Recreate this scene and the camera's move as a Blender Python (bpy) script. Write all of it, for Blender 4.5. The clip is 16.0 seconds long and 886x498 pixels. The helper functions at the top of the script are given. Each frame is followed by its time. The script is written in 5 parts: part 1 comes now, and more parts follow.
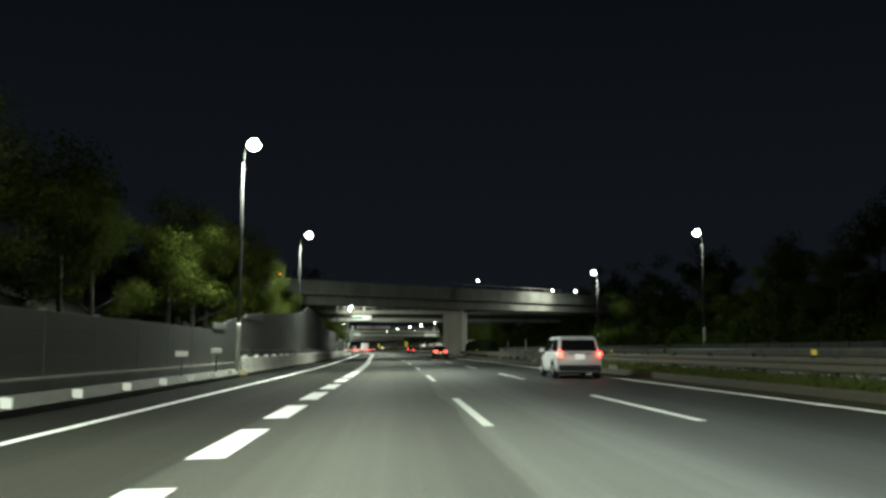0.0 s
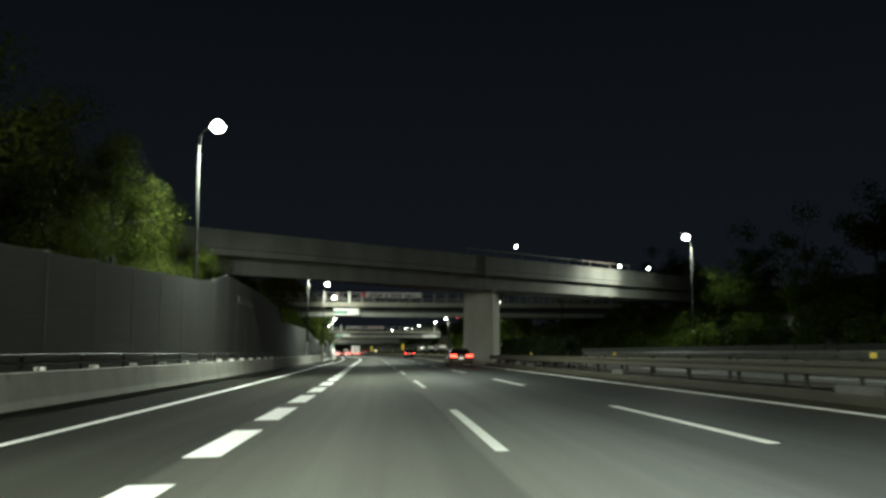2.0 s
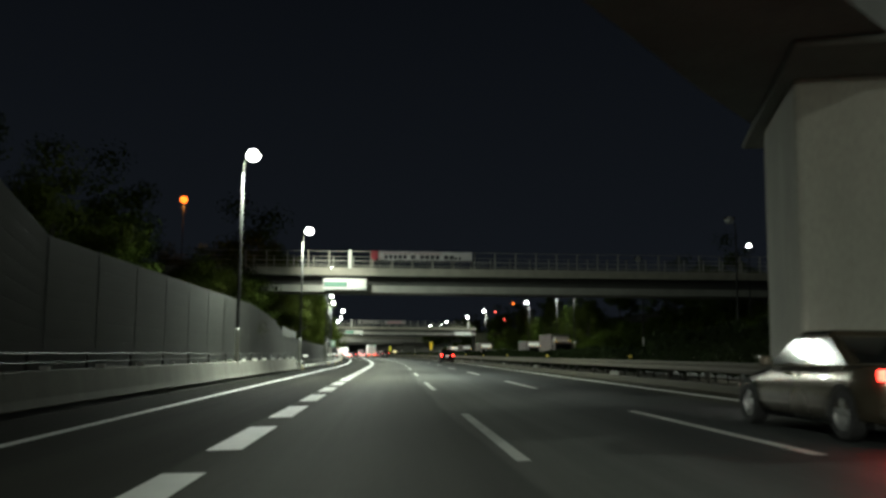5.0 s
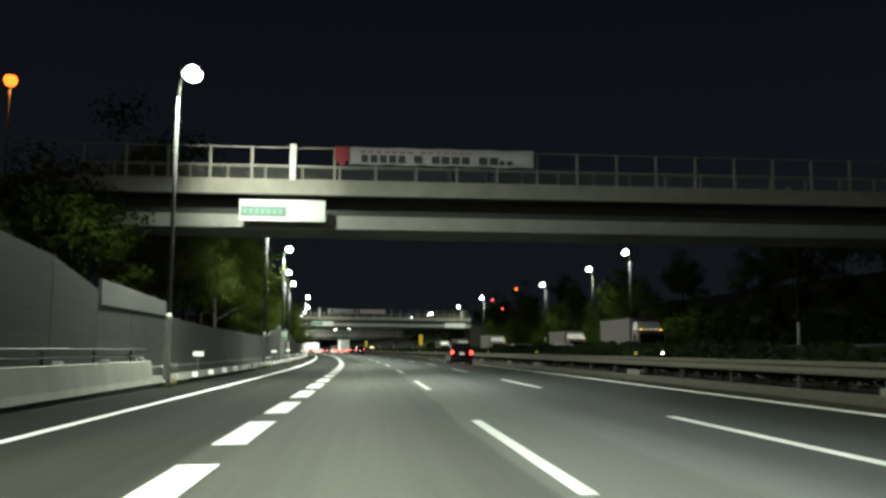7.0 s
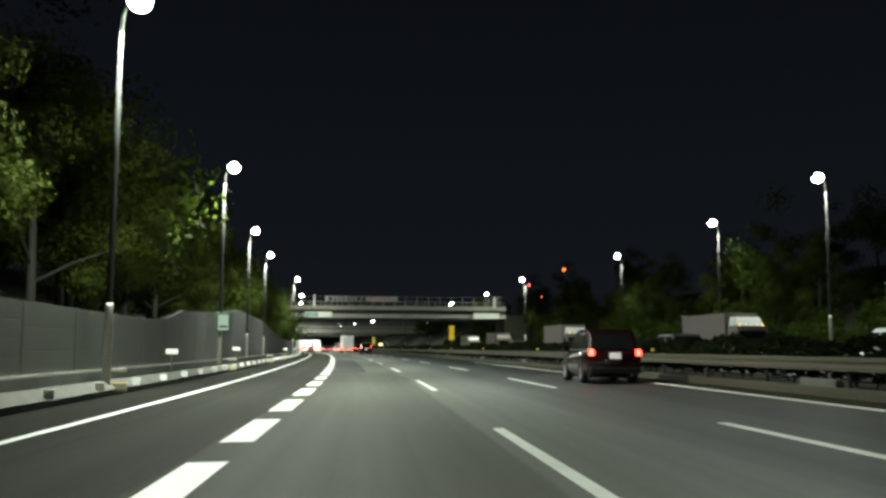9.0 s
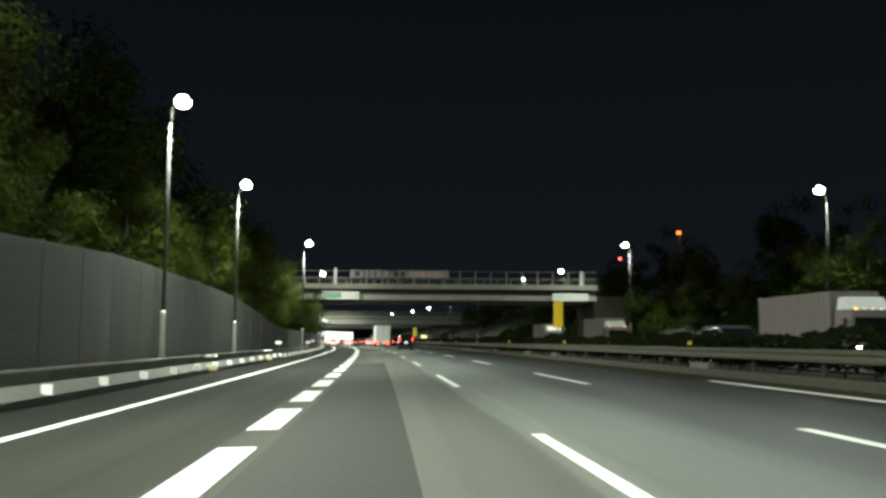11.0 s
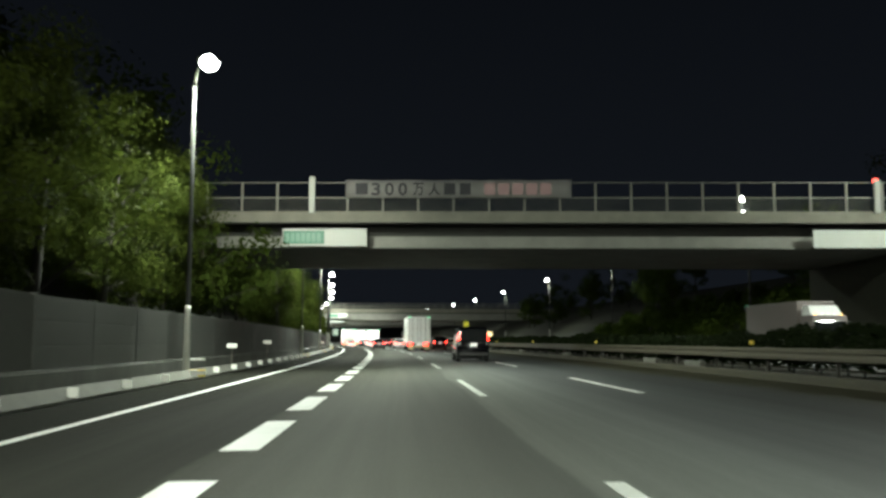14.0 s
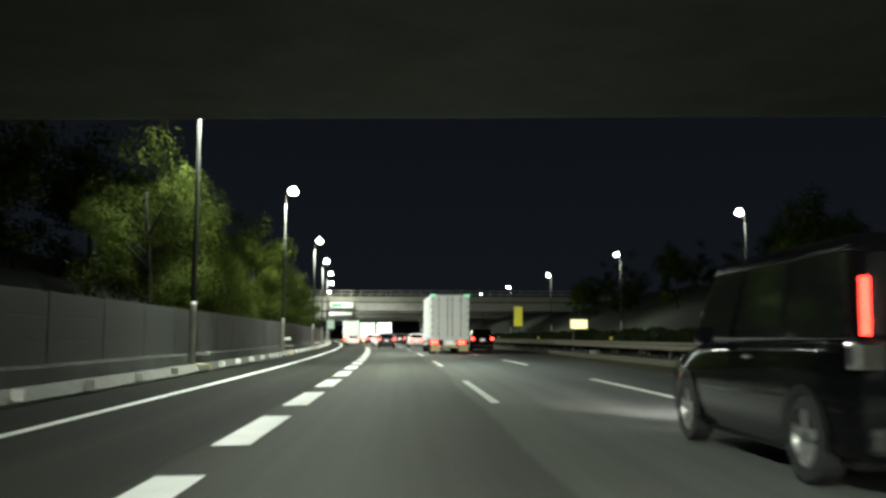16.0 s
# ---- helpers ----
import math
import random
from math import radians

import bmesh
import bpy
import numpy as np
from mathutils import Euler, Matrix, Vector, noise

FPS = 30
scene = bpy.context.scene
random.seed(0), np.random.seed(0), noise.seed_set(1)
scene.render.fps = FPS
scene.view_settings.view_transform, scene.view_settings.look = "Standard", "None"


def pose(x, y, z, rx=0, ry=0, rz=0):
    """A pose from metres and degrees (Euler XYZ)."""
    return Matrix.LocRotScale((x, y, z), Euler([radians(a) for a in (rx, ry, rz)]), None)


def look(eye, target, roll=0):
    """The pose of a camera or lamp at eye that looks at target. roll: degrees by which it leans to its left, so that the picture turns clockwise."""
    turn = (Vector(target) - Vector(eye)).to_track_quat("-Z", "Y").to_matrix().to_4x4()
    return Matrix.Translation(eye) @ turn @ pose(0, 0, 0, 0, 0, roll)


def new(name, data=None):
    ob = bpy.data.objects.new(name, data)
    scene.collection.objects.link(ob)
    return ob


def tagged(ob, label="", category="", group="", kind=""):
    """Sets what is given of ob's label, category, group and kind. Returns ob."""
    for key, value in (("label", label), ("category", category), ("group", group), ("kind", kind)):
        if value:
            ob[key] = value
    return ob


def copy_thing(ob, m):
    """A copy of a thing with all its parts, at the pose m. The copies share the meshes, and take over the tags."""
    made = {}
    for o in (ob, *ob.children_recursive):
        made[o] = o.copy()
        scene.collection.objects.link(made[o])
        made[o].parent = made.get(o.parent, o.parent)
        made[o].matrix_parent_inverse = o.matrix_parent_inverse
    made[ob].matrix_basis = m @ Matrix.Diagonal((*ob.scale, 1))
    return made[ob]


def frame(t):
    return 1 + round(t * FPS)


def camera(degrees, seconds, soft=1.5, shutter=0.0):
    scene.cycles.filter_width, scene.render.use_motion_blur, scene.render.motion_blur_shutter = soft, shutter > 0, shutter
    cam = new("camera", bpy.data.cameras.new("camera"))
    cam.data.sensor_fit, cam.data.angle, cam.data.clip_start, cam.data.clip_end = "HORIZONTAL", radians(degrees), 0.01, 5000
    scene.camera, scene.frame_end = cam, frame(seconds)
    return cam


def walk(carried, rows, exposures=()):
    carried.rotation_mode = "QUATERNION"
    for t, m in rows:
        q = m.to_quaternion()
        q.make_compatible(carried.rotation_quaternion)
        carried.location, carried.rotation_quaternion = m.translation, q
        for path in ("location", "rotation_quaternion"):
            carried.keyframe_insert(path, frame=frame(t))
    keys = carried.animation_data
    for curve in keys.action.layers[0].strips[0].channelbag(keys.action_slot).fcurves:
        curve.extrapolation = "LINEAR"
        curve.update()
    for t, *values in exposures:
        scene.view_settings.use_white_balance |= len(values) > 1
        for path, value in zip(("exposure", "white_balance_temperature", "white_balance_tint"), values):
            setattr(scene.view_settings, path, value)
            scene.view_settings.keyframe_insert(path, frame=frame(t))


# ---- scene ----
cam = camera(51.31, 16.0, soft=2.9, shutter=0.2)

# seconds, eye x y z, yaw (left is plus), pitch, lean to the right
ROWS = [
    (0.0, 2.141, -2.748, 1.202, -3.021, 6.237, -0.286),
    (0.5, 2.165, 7.747, 1.203, -3.171, 6.258, -0.161),
    (1.0, 2.210, 18.517, 1.203, -3.390, 6.281, -0.250),
    (1.5, 2.303, 29.179, 1.205, -3.385, 6.295, -0.038),
    (2.0, 2.313, 40.371, 1.205, -3.338, 6.436, -0.197),
    (2.5, 2.326, 50.995, 1.205, -3.025, 6.731, -0.271),
    (3.0, 2.269, 60.847, 1.205, -2.662, 6.800, -0.305),
    (3.5, 2.204, 70.707, 1.205, -2.115, 6.666, -0.367),
    (4.0, 2.047, 80.525, 1.205, -1.773, 6.610, -0.401),
    (4.5, 1.833, 90.639, 1.204, -1.785, 6.583, -0.446),
    (5.0, 1.527, 101.205, 1.201, -2.100, 6.523, -0.554),
    (5.5, 1.181, 112.011, 1.198, -2.563, 6.453, -0.683),
    (6.0, 0.853, 122.845, 1.196, -3.013, 6.396, -0.791),
    (6.5, 0.599, 133.494, 1.195, -3.281, 6.374, -0.836),
    (7.0, 0.368, 143.981, 1.193, -3.649, 6.307, -0.585),
    (7.5, 0.164, 154.704, 1.193, -3.690, 6.238, -0.656),
    (8.0, -0.040, 165.140, 1.191, -3.619, 6.147, -0.536),
    (8.5, -0.164, 175.694, 1.192, -3.392, 6.204, -0.512),
    (9.0, -0.334, 186.045, 1.193, -3.199, 6.149, -0.323),
    (9.5, -0.553, 196.399, 1.192, -2.866, 6.097, -0.327),
    (10.0, -0.832, 206.793, 1.192, -2.284, 5.976, -0.339),
    (10.5, -1.186, 217.277, 1.192, -1.551, 5.832, -0.352),
    (11.0, -1.624, 227.901, 1.191, -0.834, 5.709, -0.363),
    (11.5, -2.135, 238.713, 1.191, -0.360, 5.652, -0.368),
    (12.0, -2.647, 249.637, 1.192, 0.357, 5.595, -0.447),
    (12.5, -3.191, 260.357, 1.194, 0.635, 5.724, -0.205),
    (13.0, -3.730, 270.598, 1.195, 0.895, 5.588, -0.051),
    (13.5, -4.401, 281.438, 1.194, 1.056, 5.708, -0.154),
    (14.0, -5.017, 291.773, 1.195, 1.229, 5.711, -0.200),
    (14.5, -5.727, 302.725, 1.195, 1.236, 5.731, -0.043),
    (15.0, -6.376, 313.123, 1.197, 1.543, 5.571, -0.063),
    (15.5, -6.961, 323.961, 1.201, 2.038, 5.561, 0.068),
    (16.0, -7.851, 335.026, 1.199, 2.351, 5.441, -0.359),
]


def eye_pose(x, y, z, yaw, pitch, lean):
    a, b = radians(yaw), radians(pitch)
    way = Vector((-math.sin(a) * math.cos(b), math.cos(a) * math.cos(b), math.sin(b)))
    eye = Vector((x, y, z))
    return look(eye, eye + way, -lean)


PATH = [(row[0], eye_pose(*row[1:])) for row in ROWS]
walk(cam, PATH)

# ---- world and exposure: a clear night over a lit city ----
world = bpy.data.worlds.new("night_sky")
scene.world = world
world.use_nodes = True
wn, wl = world.node_tree.nodes, world.node_tree.links
wn.clear()
w_out, w_bg = wn.new("ShaderNodeOutputWorld"), wn.new("ShaderNodeBackground")
w_tc, w_sep, w_ramp = wn.new("ShaderNodeTexCoord"), wn.new("ShaderNodeSeparateXYZ"), wn.new("ShaderNodeValToRGB")
wl.new(w_tc.outputs["Generated"], w_sep.inputs[0])
wl.new(w_sep.outputs["Z"], w_ramp.inputs["Fac"])
w_ramp.color_ramp.elements[0].position, w_ramp.color_ramp.elements[0].color = 0.0, (0.0066, 0.0084, 0.0115, 1)
w_ramp.color_ramp.elements[1].position, w_ramp.color_ramp.elements[1].color = 0.5, (0.0023, 0.0030, 0.0043, 1)
wl.new(w_ramp.outputs["Color"], w_bg.inputs["Color"])
w_bg.inputs["Strength"].default_value = 1.0
wl.new(w_bg.outputs[0], w_out.inputs[0])
scene.view_settings.exposure = 0.0

LAMP_WATTS = 20500.0
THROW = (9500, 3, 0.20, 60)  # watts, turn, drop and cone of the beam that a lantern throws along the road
LAMP_COLOUR = (0.90, 1.0, 0.86)
SODIUM = (1.0, 0.33, 0.06)


# ---- materials ----
def material(name, colour, rough=0.6, metal=0.0, vary=0.25, scale=3.0, grain=40.0, bump=0.0, spec=0.5, coat=0.0,
             emit=None, emit_strength=0.0, by_object=0.0, stretch=None, trans=0.0, coords="Object"):
    """A procedural surface: base colour varied at two scales, roughness variation and fine relief."""
    mat = bpy.data.materials.new(name)
    mat.use_nodes = True
    nt = mat.node_tree
    n, l = nt.nodes, nt.links
    b = n["Principled BSDF"]
    b.inputs["Roughness"].default_value = rough
    b.inputs["Metallic"].default_value = metal
    b.inputs["Specular IOR Level"].default_value = spec
    b.inputs["Coat Weight"].default_value = coat
    b.inputs["Transmission Weight"].default_value = trans
    b.inputs["Base Color"].default_value = (*colour, 1)
    if emit:
        b.inputs["Emission Color"].default_value = (*emit, 1)
        b.inputs["Emission Strength"].default_value = emit_strength
    if vary > 0:
        tc, mp = n.new("ShaderNodeTexCoord"), n.new("ShaderNodeMapping")
        if stretch:
            mp.inputs["Scale"].default_value = stretch
        l.new(tc.outputs[coords], mp.inputs[0])
        big, small = n.new("ShaderNodeTexNoise"), n.new("ShaderNodeTexNoise")
        big.inputs["Scale"].default_value, small.inputs["Scale"].default_value = 1.0 / scale, grain
        big.inputs["Detail"].default_value, small.inputs["Detail"].default_value = 6, 2
        l.new(mp.outputs[0], big.inputs["Vector"])
        l.new(mp.outputs[0], small.inputs["Vector"])
        ramp = n.new("ShaderNodeMapRange")
        ramp.inputs["From Min"].default_value, ramp.inputs["From Max"].default_value = 0.25, 0.75
        ramp.inputs["To Min"].default_value, ramp.inputs["To Max"].default_value = 1 - vary, 1 + vary
        l.new(big.outputs["Fac"], ramp.inputs["Value"])
        ramp2 = n.new("ShaderNodeMapRange")
        ramp2.inputs["From Min"].default_value, ramp2.inputs["From Max"].default_value = 0.25, 0.75
        ramp2.inputs["To Min"].default_value, ramp2.inputs["To Max"].default_value = 1 - vary * 0.5, 1 + vary * 0.5
        l.new(small.outputs["Fac"], ramp2.inputs["Value"])
        mul = n.new("ShaderNodeMath")
        mul.operation = "MULTIPLY"
        l.new(ramp.outputs[0], mul.inputs[0])
        l.new(ramp2.outputs[0], mul.inputs[1])
        fac = mul.outputs[0]
        if by_object > 0:
            oi, r3, m3 = n.new("ShaderNodeObjectInfo"), n.new("ShaderNodeMapRange"), n.new("ShaderNodeMath")
            r3.inputs["To Min"].default_value, r3.inputs["To Max"].default_value = 1 - by_object, 1 + by_object
            m3.operation = "MULTIPLY"
            l.new(oi.outputs["Random"], r3.inputs["Value"])
            l.new(r3.outputs[0], m3.inputs[0])
            l.new(fac, m3.inputs[1])
            fac = m3.outputs[0]
        mix = n.new("ShaderNodeVectorMath")
        mix.operation = "SCALE"
        mix.inputs[0].default_value = colour
        l.new(fac, mix.inputs["Scale"])
        l.new(mix.outputs["Vector"], b.inputs["Base Color"])
        rr = n.new("ShaderNodeMapRange")
        rr.inputs["To Min"].default_value, rr.inputs["To Max"].default_value = max(rough - 0.12, 0.02), min(rough + 0.12, 1)
        l.new(big.outputs["Fac"], rr.inputs["Value"])
        l.new(rr.outputs[0], b.inputs["Roughness"])
        if bump > 0:
            bp = n.new("ShaderNodeBump")
            bp.inputs["Strength"].default_value = bump
            bp.inputs["Distance"].default_value = 0.02
            l.new(small.outputs["Fac"], bp.inputs["Height"])
            l.new(bp.outputs[0], b.inputs["Normal"])
    return mat


M = {}
M["asphalt"] = material("asphalt", (0.098, 0.101, 0.094), 0.72, vary=0.16, scale=2.0, grain=30, bump=0.25, stretch=(1, 0.06, 1))
M["asphalt_new"] = material("asphalt_new", (0.058, 0.059, 0.053), 0.85, spec=0.08, vary=0.14, scale=5.0, grain=30, bump=0.25, stretch=(1, 0.12, 1))
M["paint"] = material("road_paint", (0.78, 0.80, 0.76), 0.55, vary=0.10, scale=0.6, grain=25, bump=0.1)
M["earth"] = material("earth_and_grass", (0.018, 0.020, 0.010), 0.95, vary=0.4, scale=4, grain=3, bump=0.3)
M["concrete"] = material("concrete", (0.32, 0.32, 0.272), 0.85, vary=0.18, scale=1.2, grain=18, bump=0.15, stretch=(1, 1, 0.35))
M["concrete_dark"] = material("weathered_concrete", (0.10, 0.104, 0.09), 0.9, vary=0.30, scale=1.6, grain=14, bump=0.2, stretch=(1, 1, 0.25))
M["panel"] = material("noise_panel", (0.050, 0.053, 0.046), 0.65, vary=0.15, scale=1.0, grain=8, by_object=0.05)
M["panel_post"] = material("galvanised_post", (0.058, 0.062, 0.055), 0.6, metal=0.2, vary=0.15)
M["galv"] = material("galvanised_steel", (0.085, 0.080, 0.064), 0.75, metal=0.1, vary=0.2, scale=0.5)
M["steel_green"] = material("painted_girder", (0.185, 0.19, 0.165), 0.6, vary=0.18, scale=1.0, grain=10)
M["steel_light"] = material("painted_fascia", (0.115, 0.12, 0.10), 0.7, vary=0.15, scale=1.0, grain=10)
M["rail_paint"] = material("painted_railing", (0.18, 0.182, 0.15), 0.5, vary=0.12)
M["sign_white"] = material("sign_white", (0.40, 0.43, 0.39), 0.5, vary=0.04)
M["sign_green"] = material("sign_green", (0.02, 0.15, 0.085), 0.5, vary=0.08)
M["sign_mint"] = material("sign_mint", (0.62, 0.78, 0.70), 0.35, vary=0.05)
# sign_green darkened in colour to offset the strong lamp before the bridge
M["sign_green_dimmed"] = material("dimmed_green_sign", (0.010, 0.062, 0.040), 0.5, vary=0.08)
M["sign_text"] = material("sign_marks", (0.06, 0.22, 0.14), 0.4, vary=0.05)
M["banner"] = material("banner_cloth", (0.80, 0.80, 0.79), 0.8, vary=0.08, scale=0.8)
M["banner_grey"] = material("banner_grey", (0.42, 0.42, 0.40), 0.8, vary=0.1, scale=0.8)
M["ink"] = material("banner_ink", (0.035, 0.037, 0.042), 0.7, vary=0.1)
M["red_cloth"] = material("red_cloth", (0.19, 0.022, 0.030), 0.8, vary=0.1)
M["yellow"] = material("yellow_sign", (0.88, 0.60, 0.01), 0.4, vary=0.05)
M["reflector"] = material("reflector", (0.70, 0.72, 0.67), 0.3, vary=0.05)
M["reflector_yellow"] = material("reflector_yellow", (0.80, 0.60, 0.10), 0.3, vary=0.05)
M["pole"] = material("lamp_pole", (0.030, 0.031, 0.029), 0.85, metal=0.0, vary=0.12, spec=0.08)
M["lamp_lens"] = material("lamp_lens", (0.9, 0.95, 0.9), 0.3, vary=0, emit=(0.93, 1.0, 0.90), emit_strength=26)
M["lens_off"] = material("unlit_lens", (0.30, 0.32, 0.30), 0.3, vary=0.1)
M["sodium_lens"] = material("sodium_lens", (0.9, 0.6, 0.3), 0.3, vary=0, emit=(1.0, 0.18, 0.015), emit_strength=3.4)
M["red_lens"] = material("red_warning_lens", (0.6, 0.05, 0.04), 0.3, vary=0, emit=(1.0, 0.10, 0.07), emit_strength=6)
M["wire"] = material("dark_wire", (0.15, 0.158, 0.12), 0.6, vary=0.1)
M["bark"] = material("bark", (0.020, 0.018, 0.014), 0.9, vary=0.3, scale=0.4, grain=8, bump=0.4)


def leaf_material(name, colour):
    mat = material(name, colour, 0.8, vary=0.22, scale=1.5, grain=4, by_object=0.2, spec=0.05)
    b = mat.node_tree.nodes["Principled BSDF"]
    n, l = mat.node_tree.nodes, mat.node_tree.links
    thin, mix = n.new("ShaderNodeBsdfTranslucent"), n.new("ShaderNodeMixShader")
    l.new(b.inputs["Base Color"].links[0].from_socket, thin.inputs["Color"])
    mix.inputs["Fac"].default_value = 0.38
    l.new(b.outputs[0], mix.inputs[1])
    l.new(thin.outputs[0], mix.inputs[2])
    l.new(mix.outputs[0], n["Material Output"].inputs["Surface"])
    return mat


M["leaf"] = leaf_material("tree_leaves", (0.043, 0.058, 0.010))
M["leaf_dark"] = leaf_material("dark_leaves", (0.034, 0.052, 0.008))
M["hedge"] = leaf_material("hedge_leaves", (0.016, 0.024, 0.009))
M["grass"] = leaf_material("verge_grass", (0.085, 0.105, 0.028))

# darker than the concrete of the ramp's pier
M["ramp_concrete"] = material("dark_ramp_concrete", (0.092, 0.095, 0.084), 0.9, vary=0.30, scale=1.6, grain=14, bump=0.2, stretch=(1, 1, 0.25))


def paving(name, tones, tint_right):
    """Asphalt whose tone changes across the carriageway: worn wheel tracks, a paving joint, and headlight painted in as
    paler middle lanes beside a darker merging lane and shoulders.
    """
    mat = material(name, (0.1, 0.1, 0.1), 0.62, vary=0.15, scale=2.0, grain=30, bump=0.3, spec=0.22)
    nt = mat.node_tree
    n, l = nt.nodes, nt.links
    b = n["Principled BSDF"]
    uv = n.new("ShaderNodeUVMap")
    uv.uv_map = "across"
    sep, ramp = n.new("ShaderNodeSeparateXYZ"), n.new("ShaderNodeValToRGB")
    l.new(uv.outputs[0], sep.inputs[0])
    wob, warp, add = n.new("ShaderNodeTexNoise"), n.new("ShaderNodeMapping"), n.new("ShaderNodeMath")
    warp.inputs["Scale"].default_value = (8, 1.4, 1)
    wob.inputs["Scale"].default_value, wob.inputs["Detail"].default_value = 1.0, 4
    l.new(uv.outputs[0], warp.inputs[0])
    l.new(warp.outputs[0], wob.inputs["Vector"])
    mr = n.new("ShaderNodeMapRange")
    mr.inputs["To Min"].default_value, mr.inputs["To Max"].default_value = -0.018, 0.018
    l.new(wob.outputs["Fac"], mr.inputs["Value"])
    add.operation = "ADD"
    l.new(sep.outputs["X"], add.inputs[0])
    l.new(mr.outputs[0], add.inputs[1])
    l.new(add.outputs[0], ramp.inputs["Fac"])
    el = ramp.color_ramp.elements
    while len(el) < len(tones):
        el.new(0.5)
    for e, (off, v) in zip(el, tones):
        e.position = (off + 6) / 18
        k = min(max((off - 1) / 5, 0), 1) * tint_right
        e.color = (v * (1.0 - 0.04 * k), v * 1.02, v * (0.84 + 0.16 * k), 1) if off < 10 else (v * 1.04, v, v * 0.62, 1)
    # long streaks and stains that run with the traffic
    st, mp, sr = n.new("ShaderNodeTexNoise"), n.new("ShaderNodeMapping"), n.new("ShaderNodeMapRange")
    mp.inputs["Scale"].default_value = (60, 0.9, 1)
    st.inputs["Scale"].default_value, st.inputs["Detail"].default_value = 1.0, 5
    l.new(uv.outputs[0], mp.inputs[0])
    l.new(mp.outputs[0], st.inputs["Vector"])
    sr.inputs["From Min"].default_value, sr.inputs["From Max"].default_value = 0.28, 0.72
    sr.inputs["To Min"].default_value, sr.inputs["To Max"].default_value = 0.88, 1.12
    l.new(st.outputs["Fac"], sr.inputs["Value"])
    tc, gr, g2 = n.new("ShaderNodeTexCoord"), n.new("ShaderNodeTexNoise"), n.new("ShaderNodeMapRange")
    gr.inputs["Scale"].default_value, gr.inputs["Detail"].default_value = 45, 3
    l.new(tc.outputs["Object"], gr.inputs["Vector"])
    g2.inputs["From Min"].default_value, g2.inputs["From Max"].default_value = 0.3, 0.7
    g2.inputs["To Min"].default_value, g2.inputs["To Max"].default_value = 0.82, 1.18
    l.new(gr.outputs["Fac"], g2.inputs["Value"])
    mul, fin = n.new("ShaderNodeMath"), n.new("ShaderNodeVectorMath")
    mul.operation, fin.operation = "MULTIPLY", "SCALE"
    l.new(sr.outputs[0], mul.inputs[0])
    l.new(g2.outputs[0], mul.inputs[1])
    l.new(ramp.outputs["Color"], fin.inputs[0])
    l.new(mul.outputs[0], fin.inputs["Scale"])
    l.new(fin.outputs["Vector"], b.inputs["Base Color"])
    # traffic has polished the main lanes; the merging lane and shoulder are rougher
    pol = n.new("ShaderNodeMapRange")
    pol.inputs["From Min"].default_value, pol.inputs["From Max"].default_value = 0.30, 0.50
    pol.inputs["To Min"].default_value, pol.inputs["To Max"].default_value = 0.86, 0.58
    l.new(add.outputs[0], pol.inputs["Value"])
    l.new(pol.outputs[0], b.inputs["Roughness"])
    gloss = n.new("ShaderNodeValToRGB")
    l.new(add.outputs[0], gloss.inputs["Fac"])
    ge = gloss.color_ramp.elements
    while len(ge) < 5:
        ge.new(0.5)
    for e, (off, v) in zip(ge, ((-3.4, 0.02), (-0.3, 0.06), (0.6, 0.16), (6.4, 0.18), (8.2, 0.07))):
        e.position, e.color = (off + 6) / 18, (v, v, v, 1)
    l.new(gloss.outputs["Color"], b.inputs["Specular IOR Level"])
    return mat


# middle lanes painted paler for headlight falling there, merging lane and shoulders darker
M["paving"] = paving("worn_headlit_paving", [(-6, 0.015), (-3.45, 0.017), (-3.1, 0.026), (-2.4, 0.024), (-1.7, 0.032), (-0.9, 0.029), (-0.3, 0.032), (-0.2, 0.062), (0.7, 0.068), (1.7, 0.104),
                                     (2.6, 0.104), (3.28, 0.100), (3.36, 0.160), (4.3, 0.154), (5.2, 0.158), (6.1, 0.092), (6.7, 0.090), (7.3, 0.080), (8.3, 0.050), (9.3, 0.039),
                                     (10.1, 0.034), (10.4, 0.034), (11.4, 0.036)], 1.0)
M["lit_board"] = material("lit_board", (0.8, 0.75, 0.5), 0.4, vary=0, emit=(1.0, 0.88, 0.42), emit_strength=1.3)
M["panel_pale"] = material("pale_panel", (0.125, 0.13, 0.118), 0.7, vary=0.15, scale=1.0, grain=8)
# headlight on the lower pole is painted in with this pale tone
M["pole_foot"] = material("headlit_pole_foot", (0.48, 0.485, 0.44), 0.6, metal=0.2, vary=0.2, scale=0.6)
M["lemon"] = material("lemon_sign", (0.86, 0.78, 0.06), 0.4, vary=0.05)
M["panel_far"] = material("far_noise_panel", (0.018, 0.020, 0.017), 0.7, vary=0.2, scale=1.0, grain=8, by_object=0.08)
M["kerb_concrete"] = material("stained_kerb_concrete", (0.108, 0.109, 0.092), 0.88, vary=0.25, scale=0.9, grain=16, bump=0.2, stretch=(1, 1, 0.4))
M["kerb_dark"] = material("grimy_kerb", (0.040, 0.037, 0.023), 0.9, vary=0.3, scale=1.2, grain=14, bump=0.2)
M["rail_beam"] = material("dusty_rail_beam", (0.058, 0.052, 0.033), 0.8, vary=0.2, scale=0.5)
M["rail_post"] = material("grimy_rail_post", (0.03, 0.028, 0.022), 0.85, vary=0.2, scale=0.5)
M["block"] = material("kerb_block", (0.10, 0.10, 0.085), 0.88, vary=0.25, scale=0.6, grain=14, bump=0.2)
